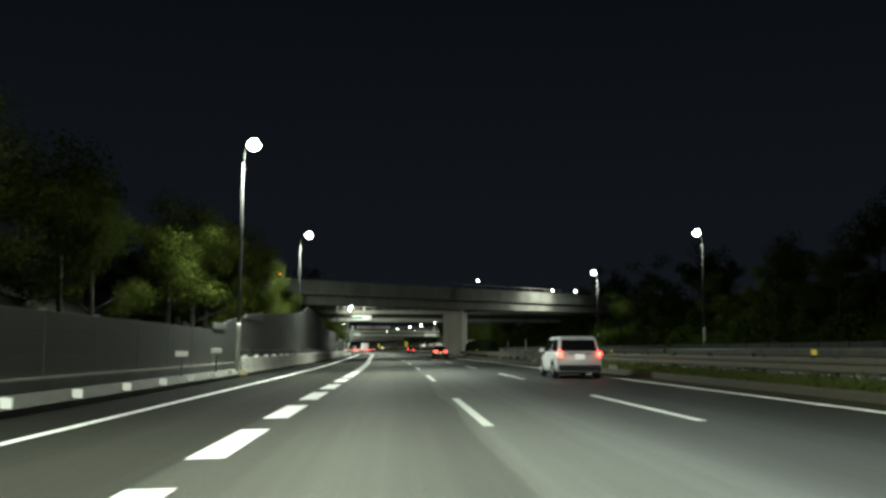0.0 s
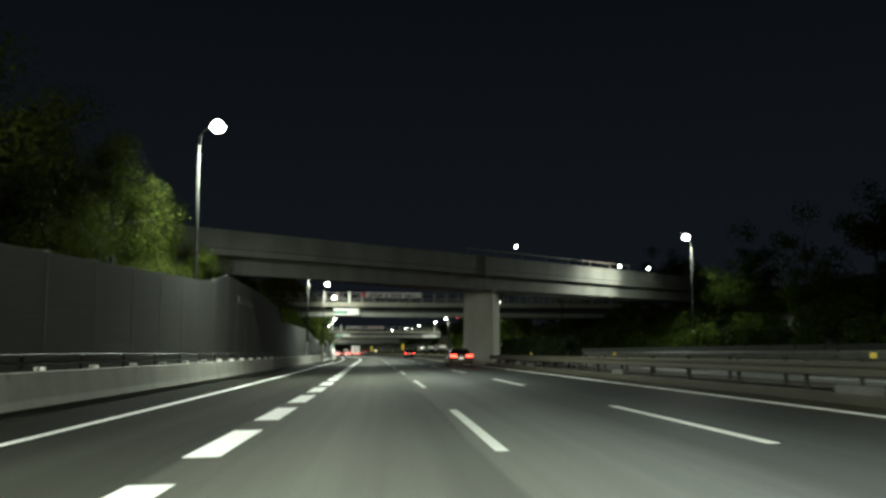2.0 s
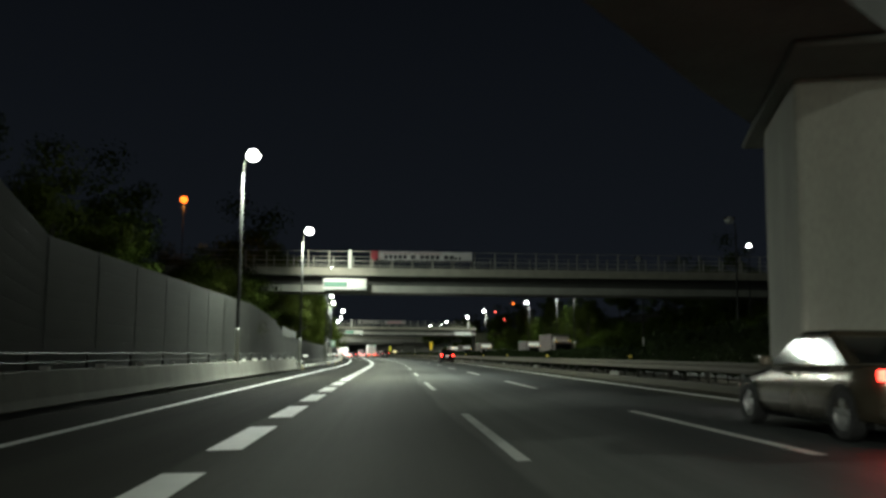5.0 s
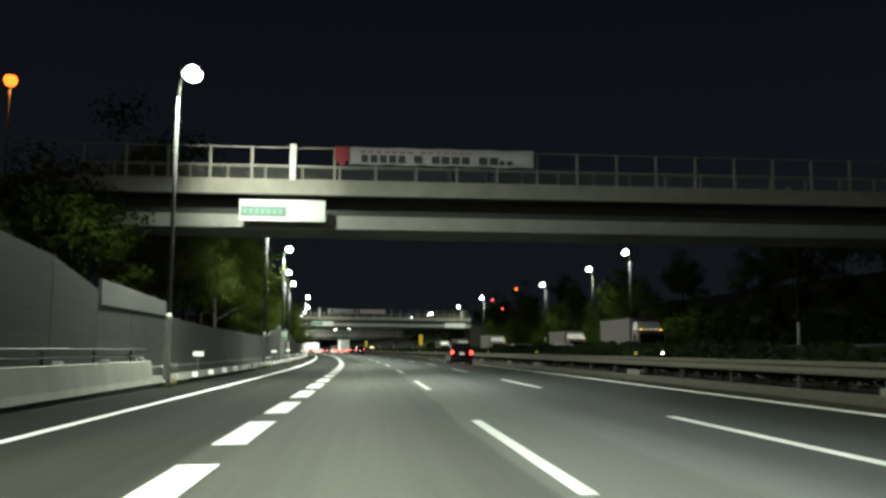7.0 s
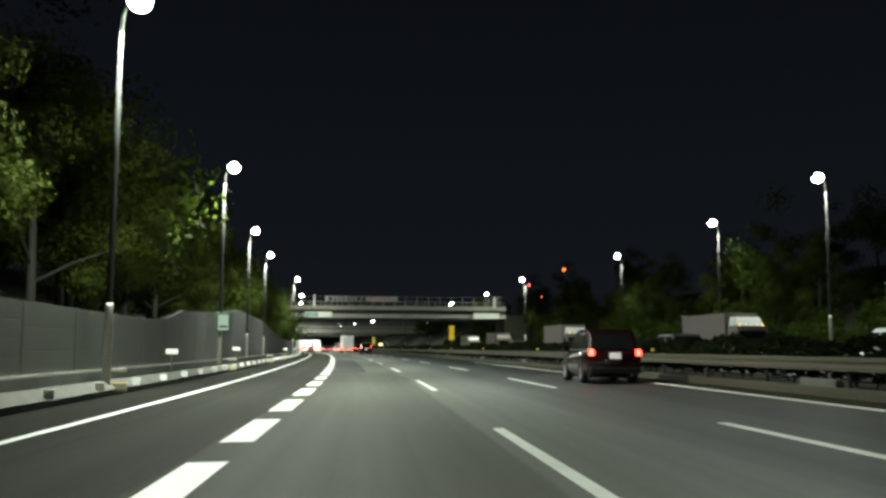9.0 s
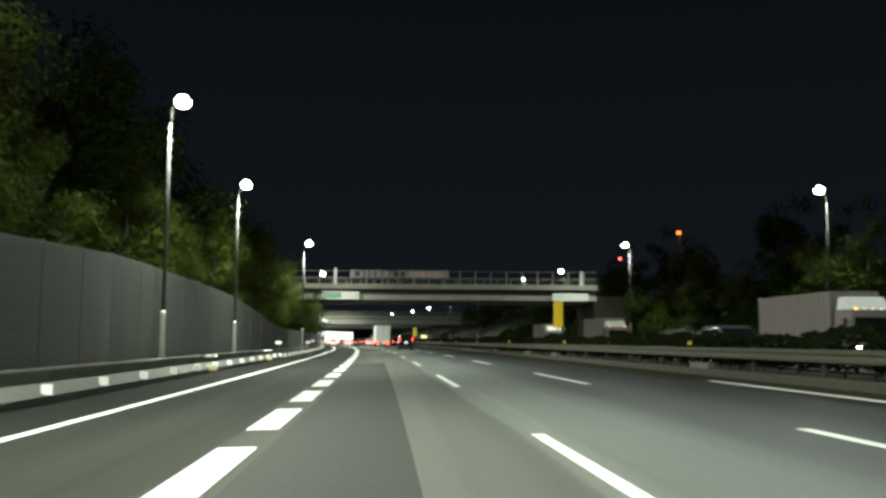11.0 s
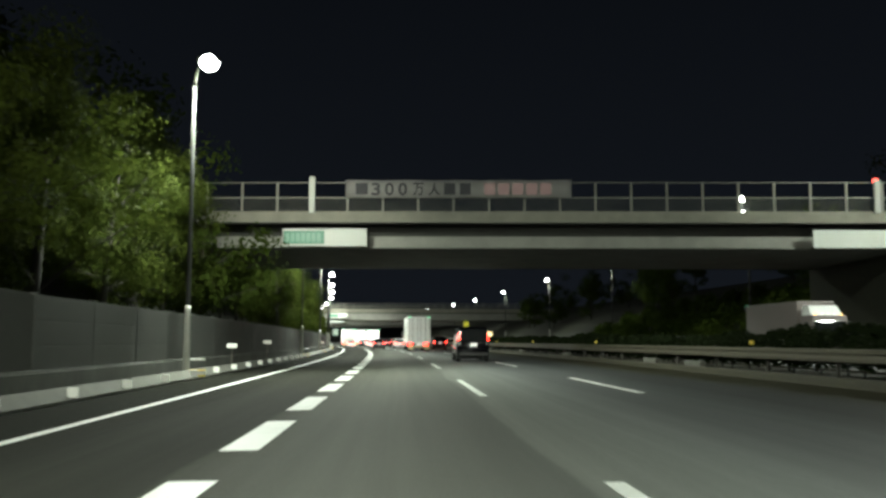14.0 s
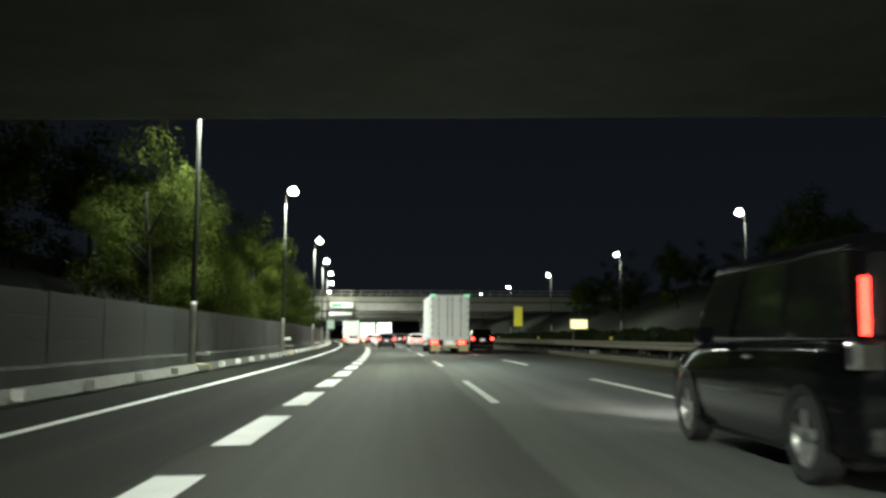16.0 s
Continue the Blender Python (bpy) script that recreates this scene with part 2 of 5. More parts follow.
# the shade under a bridge deck is put into this dark colour
M["fascia_dark"] = material("shaded_fascia", (0.035, 0.037, 0.032), 0.85, vary=0.25, scale=1.2, grain=12, stretch=(1, 1, 0.3))
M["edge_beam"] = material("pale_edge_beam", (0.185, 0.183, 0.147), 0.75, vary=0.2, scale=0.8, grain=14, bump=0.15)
M["fence_pipe"] = material("dark_fence_pipe", (0.035, 0.037, 0.033), 0.55, metal=0.1, vary=0.15, scale=0.4)
M["red_ink"] = material("faded_red_ink", (0.40, 0.26, 0.26), 0.7, vary=0.15)


# ---- geometry helpers ----
def box(bm, lo, hi, m=None):
    """An axis-aligned box between two corners, turned by m; returns its vertices."""
    (x0, y0, z0), (x1, y1, z1) = lo, hi
    v = [bm.verts.new(p) for p in ((x0, y0, z0), (x1, y0, z0), (x1, y1, z0), (x0, y1, z0), (x0, y0, z1), (x1, y0, z1), (x1, y1, z1), (x0, y1, z1))]
    for f in ((3, 2, 1, 0), (4, 5, 6, 7), (0, 1, 5, 4), (1, 2, 6, 5), (2, 3, 7, 6), (3, 0, 4, 7)):
        bm.faces.new([v[i] for i in f])
    if m is not None:
        bmesh.ops.transform(bm, matrix=m, verts=v)
    return v


def rounded_box(lo, hi, r=0.02, seg=2):
    bm = bmesh.new()
    box(bm, lo, hi)
    bmesh.ops.bevel(bm, geom=bm.edges[:], offset=r, segments=seg, profile=0.5, affect="EDGES")
    return bm


def tube(bm, points, radii, sides=10, cap=True):
    """A round bar through the points, with a radius at each."""
    rings = []
    for i, p in enumerate(points):
        p = Vector(p)
        a = Vector(points[max(i - 1, 0)])
        b = Vector(points[min(i + 1, len(points) - 1)])
        d = (b - a).normalized()
        side = d.cross(Vector((0, 0, 1)) if abs(d.z) < 0.9 else Vector((1, 0, 0))).normalized()
        up = side.cross(d)
        r = radii[i] if hasattr(radii, "__len__") else radii
        rings.append([bm.verts.new(p + (side * math.cos(t) + up * math.sin(t)) * r) for t in [2 * math.pi * k / sides for k in range(sides)]])
    for a, b in zip(rings, rings[1:]):
        for k in range(sides):
            bm.faces.new((a[k], a[(k + 1) % sides], b[(k + 1) % sides], b[k]))
    if cap:
        bm.faces.new(rings[0][::-1])
        bm.faces.new(rings[-1])
    return bm


def mesh_of(name, bm, mat, smooth=False):
    bmesh.ops.recalc_face_normals(bm, faces=bm.faces[:])
    me = bpy.data.meshes.new(name)
    bm.to_mesh(me)
    bm.free()
    for m in mat if isinstance(mat, (list, tuple)) else (mat,):
        me.materials.append(m)
    if smooth:
        for p in me.polygons:
            p.use_smooth = True
    return me


def part(name, bm, mat, parent=None, label="", smooth=False, at=None):
    ob = new(name, mesh_of(name, bm, mat, smooth))
    if at is not None:
        ob.matrix_basis = at
    if parent is not None:
        ob.parent = parent
    return tagged(ob, label)


def thing(name, label, category, m=None, group="", kind=""):
    ob = new(name)
    ob.empty_display_size = 0.2
    if m is not None:
        ob.matrix_basis = m
    return tagged(ob, label, category, group, kind)


# ---- the line of the road ----
BENDS = [(-40, 0.208), (20, 0.129), (60, -0.544), (100, -0.164), (140, 0.256), (180, -0.186), (220, -0.799),
         (260, -0.2), (300, -0.245), (340, -0.368), (380, -0.65), (420, -0.5), (700, -0.4), (1000, 0)]
_g = np.arange(-60, 1600, 2.0)
_h = np.cumsum(np.interp(_g, [b[0] for b in BENDS], [b[1] * 1e-3 for b in BENDS])) * 2
_h -= np.interp(0, _g, _h)
_x = np.cumsum(_h) * 2
_x -= np.interp(0, _g, _x)


BANK = 0.025  # the carriageway falls to the inside of the bend


def road_x(y):
    if y > 1598:
        return float(_x[-1] + _h[-1] * (y - 1598))
    return float(np.interp(y, _g, _x)) if y > -60 else float(_x[0])


def road_turn(y):
    """The turn of the road about z, in degrees."""
    return -math.degrees(float(np.interp(y, _g, _h)))


def on(off, y, z=0.0):
    """A place by its offset to the right of the block line, its station and its height over the banked road."""
    return Vector((road_x(y) + off, y, z + BANK * (min(max(off, -8), 34) - 1.9)))


def level(off, y, z=0.0):
    """The same, by its true height."""
    return Vector((road_x(y) + off, y, z))


def frame_at(off, y, z=0.0, turn=0.0):
    p = on(off, y, z)
    return pose(p.x, p.y, p.z, 0, 0, road_turn(y) + turn)


def sweep(bm, profile, stations, close=True):
    """A section (offset, height), or a function of the station that gives it, swept along the road."""
    rings = []
    for y in stations:
        pr = profile(y) if callable(profile) else profile
        rings.append([bm.verts.new(on(o, y, z)) for o, z in pr])
    k = len(rings[0])
    for a, b in zip(rings, rings[1:]):
        for i in range(k if close else k - 1):
            bm.faces.new((a[i], a[(i + 1) % k], b[(i + 1) % k], b[i]))
    if close:
        bm.faces.new(rings[0][::-1])
        bm.faces.new(rings[-1])
    return bm


def steps(a, b, d):
    n = max(1, round((b - a) / d))
    return [a + (b - a) * i / n for i in range(n + 1)]


# ---- ground, road and marks ----
PROFILE = [(-3000, 30), (-400, 22), (-120, 16), (-60, 13), (-34, 9.5), (-20, 5.5), (-12, 2.2), (-8, 0.5), (-6.2, -0.02),
           (12, -0.02), (13, -0.02), (29, -0.02), (31.5, 0.1), (35, 1.6), (42, 5.0), (52, 8.5), (80, 11), (160, 13), (500, 18), (3000, 26)]
bm = bmesh.new()
sweep(bm, PROFILE, [-900, -300, -120] + steps(-60, 700, 10) + [760, 850, 1000, 1300, 1800, 3000, 4500], close=False)
ground = tagged(part("ground", bm, M["earth"]), "dark grassy cutting beside the expressway", "ground", kind="structure")



def carriageway(offs, stations):
    """The road's sheet, with its offset and station kept as a UV map for the paving."""
    bm = bmesh.new()
    uv = bm.loops.layers.uv.new("across")
    rings = [[(bm.verts.new(on(o, y, z)), ((o + 6) / 18, y / 18)) for o, z in [(offs[0], -0.3)] + [(o, 0.0) for o in offs] + [(offs[-1], -0.3)]] for y in stations]
    for a, b in zip(rings, rings[1:]):
        for i in range(len(a) - 1):
            quad = (a[i], a[i + 1], b[i + 1], b[i])
            f = bm.faces.new([q[0] for q in quad])
            for lp, q in zip(f.loops, quad):
                lp[uv].uv = q[1]
    return bm


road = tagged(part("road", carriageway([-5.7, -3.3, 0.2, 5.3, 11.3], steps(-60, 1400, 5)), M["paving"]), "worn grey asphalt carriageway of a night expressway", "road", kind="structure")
bm = bmesh.new()
sweep(bm, [(13.6, -0.3), (13.6, 0.0), (28.6, 0.0), (28.6, -0.3)], steps(-60, 1400, 10), close=False)
road_opposite = tagged(part("road_opposite", bm, M["asphalt"]), "asphalt carriageway of the opposite direction", "road", kind="structure")
bm = bmesh.new()
sweep(bm, [(0.35, -0.05), (0.35, 0.005), (1.98, 0.005), (1.98, -0.05)], steps(232, 277.5, 3))
part("asphalt_strip", bm, M["asphalt_new"], road, "newer dark strip of asphalt")


def bar(bm, off, w, y0, y1, z=0.006):
    """A painted bar on the road, w wide, from y0 to y1."""
    sweep(bm, [(off - w / 2, z - 0.012), (off - w / 2, z), (off + w / 2, z), (off + w / 2, z - 0.012)], steps(y0, y1, 4))


for name, off, w, end in (("edge_line_left", -3.28, 0.20, 900), ("edge_line_right", 10.22, 0.20, 252)):
    bm = bmesh.new()
    bar(bm, off, w, -60, end)
    part(name, bm, M["paint"], road, "solid white edge line")
# broad blocks that set off the merging lane
BLOCK_AT = [(-8, -41.5), (0, 8.1), (7, 51.8), (14, 94.8), (22, 144.3), (31, 198.5), (39, 247.0), (46, 290.0), (55, 345.6), (70, 437.5)]
for k in range(-5, 75):
    y = float(np.interp(k, [b[0] for b in BLOCK_AT], [b[1] for b in BLOCK_AT]))
    bm = bmesh.new()
    bar(bm, 0.0, 0.45, y, y + 3.85)
    part("lane_block", bm, M["paint"], road)
for k in range(-3, 40):
    for off in (3.6, 6.92):
        bm = bmesh.new()
        bar(bm, off, 0.16, 11.55 + 20 * k, 19.55 + 20 * k)
        part("lane_dash", bm, M["paint"], road)
for k in range(0, 40):
    for off in (17.3, 20.9, 24.5):
        bm = bmesh.new()
        bar(bm, off, 0.15, 5 + 20 * k, 13 + 20 * k)
        part("lane_dash", bm, M["paint"], road_opposite)
bm = bmesh.new()
bar(bm, 14.4, 0.2, -60, 700)
part("edge_line", bm, M["paint"], road_opposite)

# ---- roadside barrier on the merging side ----
LOW = [(-60, 44, 0.0), (176, 296, 0.0), (296, 700, -0.09)]  # from, to and sinking of the low kerb wall
barrier = tagged(thing("roadside_barrier", "pale concrete roadside barrier with small reflectors", "barrier", kind="structure"))
bm = bmesh.new()
sweep(bm, [(-5.78, 0.15), (-5.78, 0.94), (-5.77, 0.95), (-5.57, 0.95), (-5.55, 0.93), (-5.45, 0.35), (-5.40, 0.17), (-5.42, 0.15)], steps(44, 176, 4))
part("concrete_wall", bm, M["concrete"], barrier)
bm = bmesh.new()
sweep(bm, [(-5.74, -0.2), (-5.74, 0.148), (-5.45, 0.148), (-5.40, 0.02), (-5.40, -0.2)], steps(-60, 700, 4))
part("plinth", bm, M["concrete_dark"], barrier, "dark concrete plinth")
# a low pipe fence on top of the concrete wall
for z in (1.12, 1.32):
    bm = bmesh.new()
    sweep(bm, [(-5.72, z), (-5.705, z + 0.022), (-5.68, z + 0.03), (-5.655, z + 0.022), (-5.64, z), (-5.68, z - 0.026)], steps(44.4, 175.6, 4))
    part("fence_pipe", bm, M["fence_pipe"], barrier, "dark steel fence pipe")
bm = rounded_box((-0.035, -0.03, 0.94), (0.035, 0.03, 1.37), 0.01, 1)
fence_post = mesh_of("fence_post", bm, M["fence_pipe"])
for k in range(33):
    ob = new("fence_post", fence_post)
    ob.parent = barrier
    ob.matrix_basis = frame_at(-5.70, 45.0 + 4.03 * k)
# joints between the cast lengths
for y in np.arange(50, 174, 10.0):
    bm = bmesh.new()
    box(bm, (-0.17, -0.015, 0.17), (0.135, 0.015, 0.952))
    for v in bm.verts:
        if v.co.x > 0 and v.co.z > 0.5:
            v.co.x = 0.035
    part("joint", bm, M["concrete_dark"], barrier, at=frame_at(-5.58, float(y)))
for a, b, dz in LOW:
    bm = bmesh.new()
    sweep(bm, [(o, z + dz) for o, z in ((-5.72, 0.15), (-5.72, 0.40), (-5.70, 0.42), (-5.63, 0.42), (-5.60, 0.40), (-5.41, 0.21), (-5.37, 0.17), (-5.37, 0.15))], steps(a, b, 4))
    part("kerb_wall", bm, M["kerb_concrete"], barrier)
bm = rounded_box((-0.05, -0.02, 0), (0.05, 0.02, 0.09), 0.008, 1)
cat_eye = mesh_of("reflector", bm, M["reflector"])
bm = rounded_box((-0.12, -0.012, 0), (0.12, 0.012, 0.22), 0.008, 1)
plate_face = mesh_of("reflector_plate", bm, M["reflector"])
y = -24.6
while y < 520:
    if 42 < y < 46:
        y = 46.0
    elif 176 < y < 180:
        y = 179.0
    high = 44 < y < 176
    ob = new("reflector", cat_eye if high else plate_face)
    ob.parent = barrier
    ob.matrix_basis = frame_at(-5.66 if high else -5.34, y, 0.95 if high else 0.20 if y < 296 else 0.12)
    if high:
        ob.scale = (2.4, 1.2, 1.1)
    y += 4.03

# ---- noise wall behind it ----
TOPS = [(-60, 2.3), (42, 2.3), (45, 3.0), (52, 3.25), (58, 3.65), (70, 4.15), (87, 4.9), (91, 5.65), (105, 5.65), (122, 5.25), (122.1, 4.2),
        (158, 4.3), (168, 3.7), (172, 3.1), (182, 2.65), (190, 2.5), (223, 2.4), (227, 2.95), (243, 3.45), (256, 3.95), (280, 3.85),
        (290, 3.55), (304, 2.55), (312, 2.4), (700, 2.3)]
WALL = -6.25
SWING = [(222, 0.0), (240, -0.25), (260, -1.4), (294, -1.55), (312, 0.0)]  # the panels stand back from the footing here
noise_wall = thing("noise_wall", "dark grey louvred noise barrier panels between steel posts", "noise barrier", kind="structure")


def swing(y):
    return float(np.interp(y, [t[0] for t in SWING], [t[1] for t in SWING]))


def top_at(y):
    k = 1 - swing(y) / 8.15
    q = y - (k - 1) * 28
    return 1.2 + (float(np.interp(q, [t[0] for t in TOPS], [t[1] for t in TOPS])) - 1.2) * k


def louvre_panel(y0, y1, off, z0, za, zb, face, out=(0.0, 0.0)):
    """A bay of the wall: stacked panels with a sloping head; face is the side (+1 or -1) of the ribs."""
    bm = bmesh.new()
    rows = max(2, round((max(za, zb) - z0) / 0.5))
    sec_a, sec_b = [], []
    for i in range(rows):
        for f, d in ((0.015, 0.0), (0.04, 0.002), (0.5, 0.0035), (0.96, 0.002), (0.985, 0.0)):
            s = (i + f) / rows
            sec_a.append((off + face * d, z0 + (za - z0) * s))
            sec_b.append((off + face * d, z0 + (zb - z0) * s))
    sec_a = [(off, z0)] + sec_a + [(off, za), (off - face * 0.1, za), (off - face * 0.1, z0)]
    sec_b = [(off, z0)] + sec_b + [(off, zb), (off - face * 0.1, zb), (off - face * 0.1, z0)]
    ra = [bm.verts.new(on(o + out[0], y0, z)) for o, z in sec_a]
    rb = [bm.verts.new(on(o + out[1], y1, z)) for o, z in sec_b]
    k = len(ra)
    for i in range(k):
        bm.faces.new((ra[i], ra[(i + 1) % k], rb[(i + 1) % k], rb[i]))
    bm.faces.new(ra[::-1])
    bm.faces.new(rb)
    return bm


# paler boards that close the stepped heads of the wall
for y0, y1, z0, za, zb in ((40.3, 43.6, 2.32, 2.62, 2.62), (49.4, 56.6, 3.12, 3.3, 3.72), (96.5, 103.0, 4.35, 4.75, 4.72), (172.2, 182.0, 2.66, 3.45, 3.20)):
    part("head_board", louvre_panel(y0, y1, WALL + 0.03, z0, za, zb, 1), M["panel_pale"], noise_wall, "paler board at the head of the wall")
for y in np.arange(-40, 480, 4.0):
    y = float(y)
    part("panel", louvre_panel(y + 0.05, y + 3.95, WALL, 0.2 if swing(y) + swing(y + 4) else 0.70, top_at(y + 0.1), top_at(y + 3.9), 1, (swing(y + 0.05), swing(y + 3.95))), M["panel"], noise_wall)
    bm = bmesh.new()
    h = max(top_at(y - 0.1), top_at(y + 0.1)) + 0.04
    box(bm, (-0.16, -0.07, -0.1), (0.006, -0.05, h))
    box(bm, (-0.16, 0.05, -0.1), (0.006, 0.07, h))
    box(bm, (-0.01, -0.05, -0.1), (0.01, 0.05, h))
    part("post", bm, M["panel_post"], noise_wall, at=frame_at(WALL + swing(y), y))
bm = bmesh.new()
sweep(bm, [(WALL - 0.25, -0.3), (WALL - 0.25, 0.69), (WALL + 0.13, 0.69), (WALL + 0.16, 0.66), (WALL + 0.16, -0.3)], steps(-60, 480, 5))
part("footing", bm, M["concrete_dark"], noise_wall)
for y0, y1, mat, label in ((-60, 298, M["concrete"], "pale coping of the footing"), (298, 480, M["concrete_dark"], "dark coping of the footing")):
    bm = bmesh.new()
    sweep(bm, [(WALL - 0.02, 0.694), (WALL - 0.02, 0.72), (WALL + 0.15, 0.72), (WALL + 0.15, 0.694)], steps(y0, y1, 5))
    part("coping", bm, mat, noise_wall, label)

# ---- median: kerb, verge, guard rail and hedge ----
median = thing("median_guard_rail", "weathered steel guard rail along the median", "guard rail", kind="structure")
bm = bmesh.new()
sweep(bm, [(11.25, -0.3), (11.25, 0.16), (11.30, 0.20), (11.42, 0.20), (11.42, 0.14), (13.4, 0.14), (13.4, 0.2), (13.56, 0.2), (13.56, -0.3)], steps(-60, 700, 5))
part("kerb", bm, M["kerb_dark"], median, "stained concrete kerb of the median")


def beam(o, z, s):
    """The folded section of a guard rail beam, facing the side s."""
    pts = [(0.0, 0.155), (0.055, 0.125), (0.055, 0.06), (0.0, 0.02), (0.0, -0.02), (0.055, -0.06), (0.055, -0.125), (0.0, -0.155)]
    front = [(o - s * d, z + h) for d, h in pts]
    return front + [(a + s * 0.012, b) for a, b in reversed(front)]


for y0 in np.arange(-40, 560, 40.0):
    for z in (0.66,):
        bm = bmesh.new()
        sweep(bm, beam(11.62, z, 1), steps(float(y0), float(y0) + 39.98, 4))
        part("beam", bm, M["rail_beam"], median)
    bm = bmesh.new()
    sweep(bm, beam(13.2, 0.66, -1), steps(float(y0), float(y0) + 39.98, 4))
    part("beam", bm, M["galv"], median)
bm = bmesh.new()
tube(bm, [(0, 0, 0.1), (0, 0, 0.86)], 0.06, 8)
post_mesh = mesh_of("post", bm, M["rail_post"])
for k in range(-10, 130):
    for off in (11.76, 13.06):
        ob = new("post", post_mesh)
        ob.parent = median
        ob.matrix_basis = frame_at(off, 4.0 * k + 1.0)
# pale concrete blocks along the foot of the rail
foot = mesh_of("footing_block", rounded_box((-0.10, -0.8, 0), (0.10, 0.8, 0.2), 0.03, 2), M["block"])
for y in (36, 52.5, 58, 76, 96.5, 101, 118, 139, 160, 177, 196, 205.5, 219, 240, 256, 279, 287.5, 303, 322, 327, 344, 361, 380):
    ob = new("footing_block", foot)
    ob.parent = median
    ob.matrix_basis = frame_at(11.4, y, 0.16)


def leaf_cloud(n, place, size, seed, wide=0.6):
    """n small folded leaves; place(rng) gives a point. One mesh."""
    rng = np.random.default_rng(seed)
    verts, faces = [], []
    for i in range(n):
        c = np.array(place(rng))
        d = rng.normal(size=3)
        d /= np.linalg.norm(d) + 1e-9
        e = np.cross(d, rng.normal(size=3))
        e /= np.linalg.norm(e) + 1e-9
        s = size * rng.uniform(0.6, 1.4)
        k = len(verts)
        verts += [tuple(c - d * s), tuple(c + e * s * wide), tuple(c + d * s), tuple(c - e * s * wide)]
        faces += [(k, k + 1, k + 2), (k, k + 2, k + 3)]
    me = bpy.data.meshes.new("leaves")
    me.from_pydata(verts, [], faces)
    return me


def hedge_point(rng):
    """A clipped hedge 6 m long with a lumpy face."""
    y = rng.uniform(-3.05, 3.05)
    h = 1.35 + 0.10 * math.sin(y * 1.9) + 0.07 * math.sin(y * 5.1)
    a = rng.uniform(-0.2, math.pi + 0.2)
    r = rng.uniform(0.72, 1.0) ** 0.5
    return (0.55 * math.cos(a) * r, y, max(0.05, h * (0.30 + 0.70 * math.sin(a) * r)))


hedge_meshes = []
for s in range(3):
    me = leaf_cloud(2600, hedge_point, 0.085, 40 + s)
    me.materials.append(M["hedge"])
    hedge_meshes.append(me)
hedge_kinds = []
for s in range(3):
    hd = thing("hedge", "dark clipped evergreen hedge in the median", "hedge", group="median hedge")
    ob = new("foliage", hedge_meshes[s])
    ob.parent = hd
    for k in range(5):
        a = random.uniform(-0.25, 0.25)
        bm = bmesh.new()
        tube(bm, [(a, -2.5 + 1.2 * k, -0.1), (a * 0.6, -2.4 + 1.2 * k, 0.5), (a * 1.6, -2.55 + 1.2 * k, 0.95)], [0.03, 0.022, 0.01], 5)
        part("stem", bm, M["bark"], hd)
    hedge_kinds.append(hd)
HEDGES = [y for y in np.arange(92, 470, 6.0) if not 112 < y < 124]
for i, y in enumerate(HEDGES):
    y = float(y)
    ob = hedge_kinds[i] if i < 3 else copy_thing(hedge_kinds[i % 3], Matrix())
    ob.matrix_basis = frame_at(12.4, y, 0.14, 180 * (i % 2)) @ Matrix.Diagonal((1, 1, (1.15 if y < 135 else 0.72) + 0.16 * random.random(), 1))


def grass_point(rng):
    return (rng.uniform(-0.42, 0.42), rng.uniform(-5, 5), abs(rng.normal()) * 0.13)


grass_mesh = leaf_cloud(3200, grass_point, 0.09, 77, 0.22)
grass_mesh.materials.append(M["grass"])
for i in range(7):
    ob = new("verge_grass", grass_mesh)
    tagged(ob, "unmown green grass on the median strip", "grass", kind="stuff")
    ob.matrix_basis = frame_at(11.72, -15 + 10 * i, 0.17, 180 * (i % 2))

# ---- far side of the opposite carriageway ----
far_wall = thing("far_noise_wall", "grey noise barrier beyond the opposite carriageway", "noise barrier", kind="structure")
FAR_TOPS = [(-60, 1.1), (160, 1.15), (300, 1.05), (700, 1.1)]


def far_top(y):
    return float(np.interp(y, [t[0] for t in FAR_TOPS], [t[1] for t in FAR_TOPS]))


for y in np.arange(-40, 480, 4.0):
    y = float(y)
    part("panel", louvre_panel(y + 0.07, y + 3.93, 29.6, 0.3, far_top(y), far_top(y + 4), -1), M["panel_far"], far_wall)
bm = bmesh.new()
sweep(bm, [(29.4, -0.3), (29.4, 0.6), (29.5, 0.75), (29.9, 0.75), (29.9, -0.3)], steps(-60, 600, 5))
part("concrete_base", bm, M["concrete_dark"], far_wall)


# ---- street lamps ----
def spot(name, m, watts, colour, size=176.0, parent=None, blend=1.0):
    li = bpy.data.lights.new(name, "SPOT")
    li.energy, li.color, li.spot_size, li.spot_blend, li.shadow_soft_size = watts, colour, radians(size), blend, 0.45
    ob = new(name, li)
    ob.matrix_basis = m
    if parent:
        ob.parent = parent
    return ob


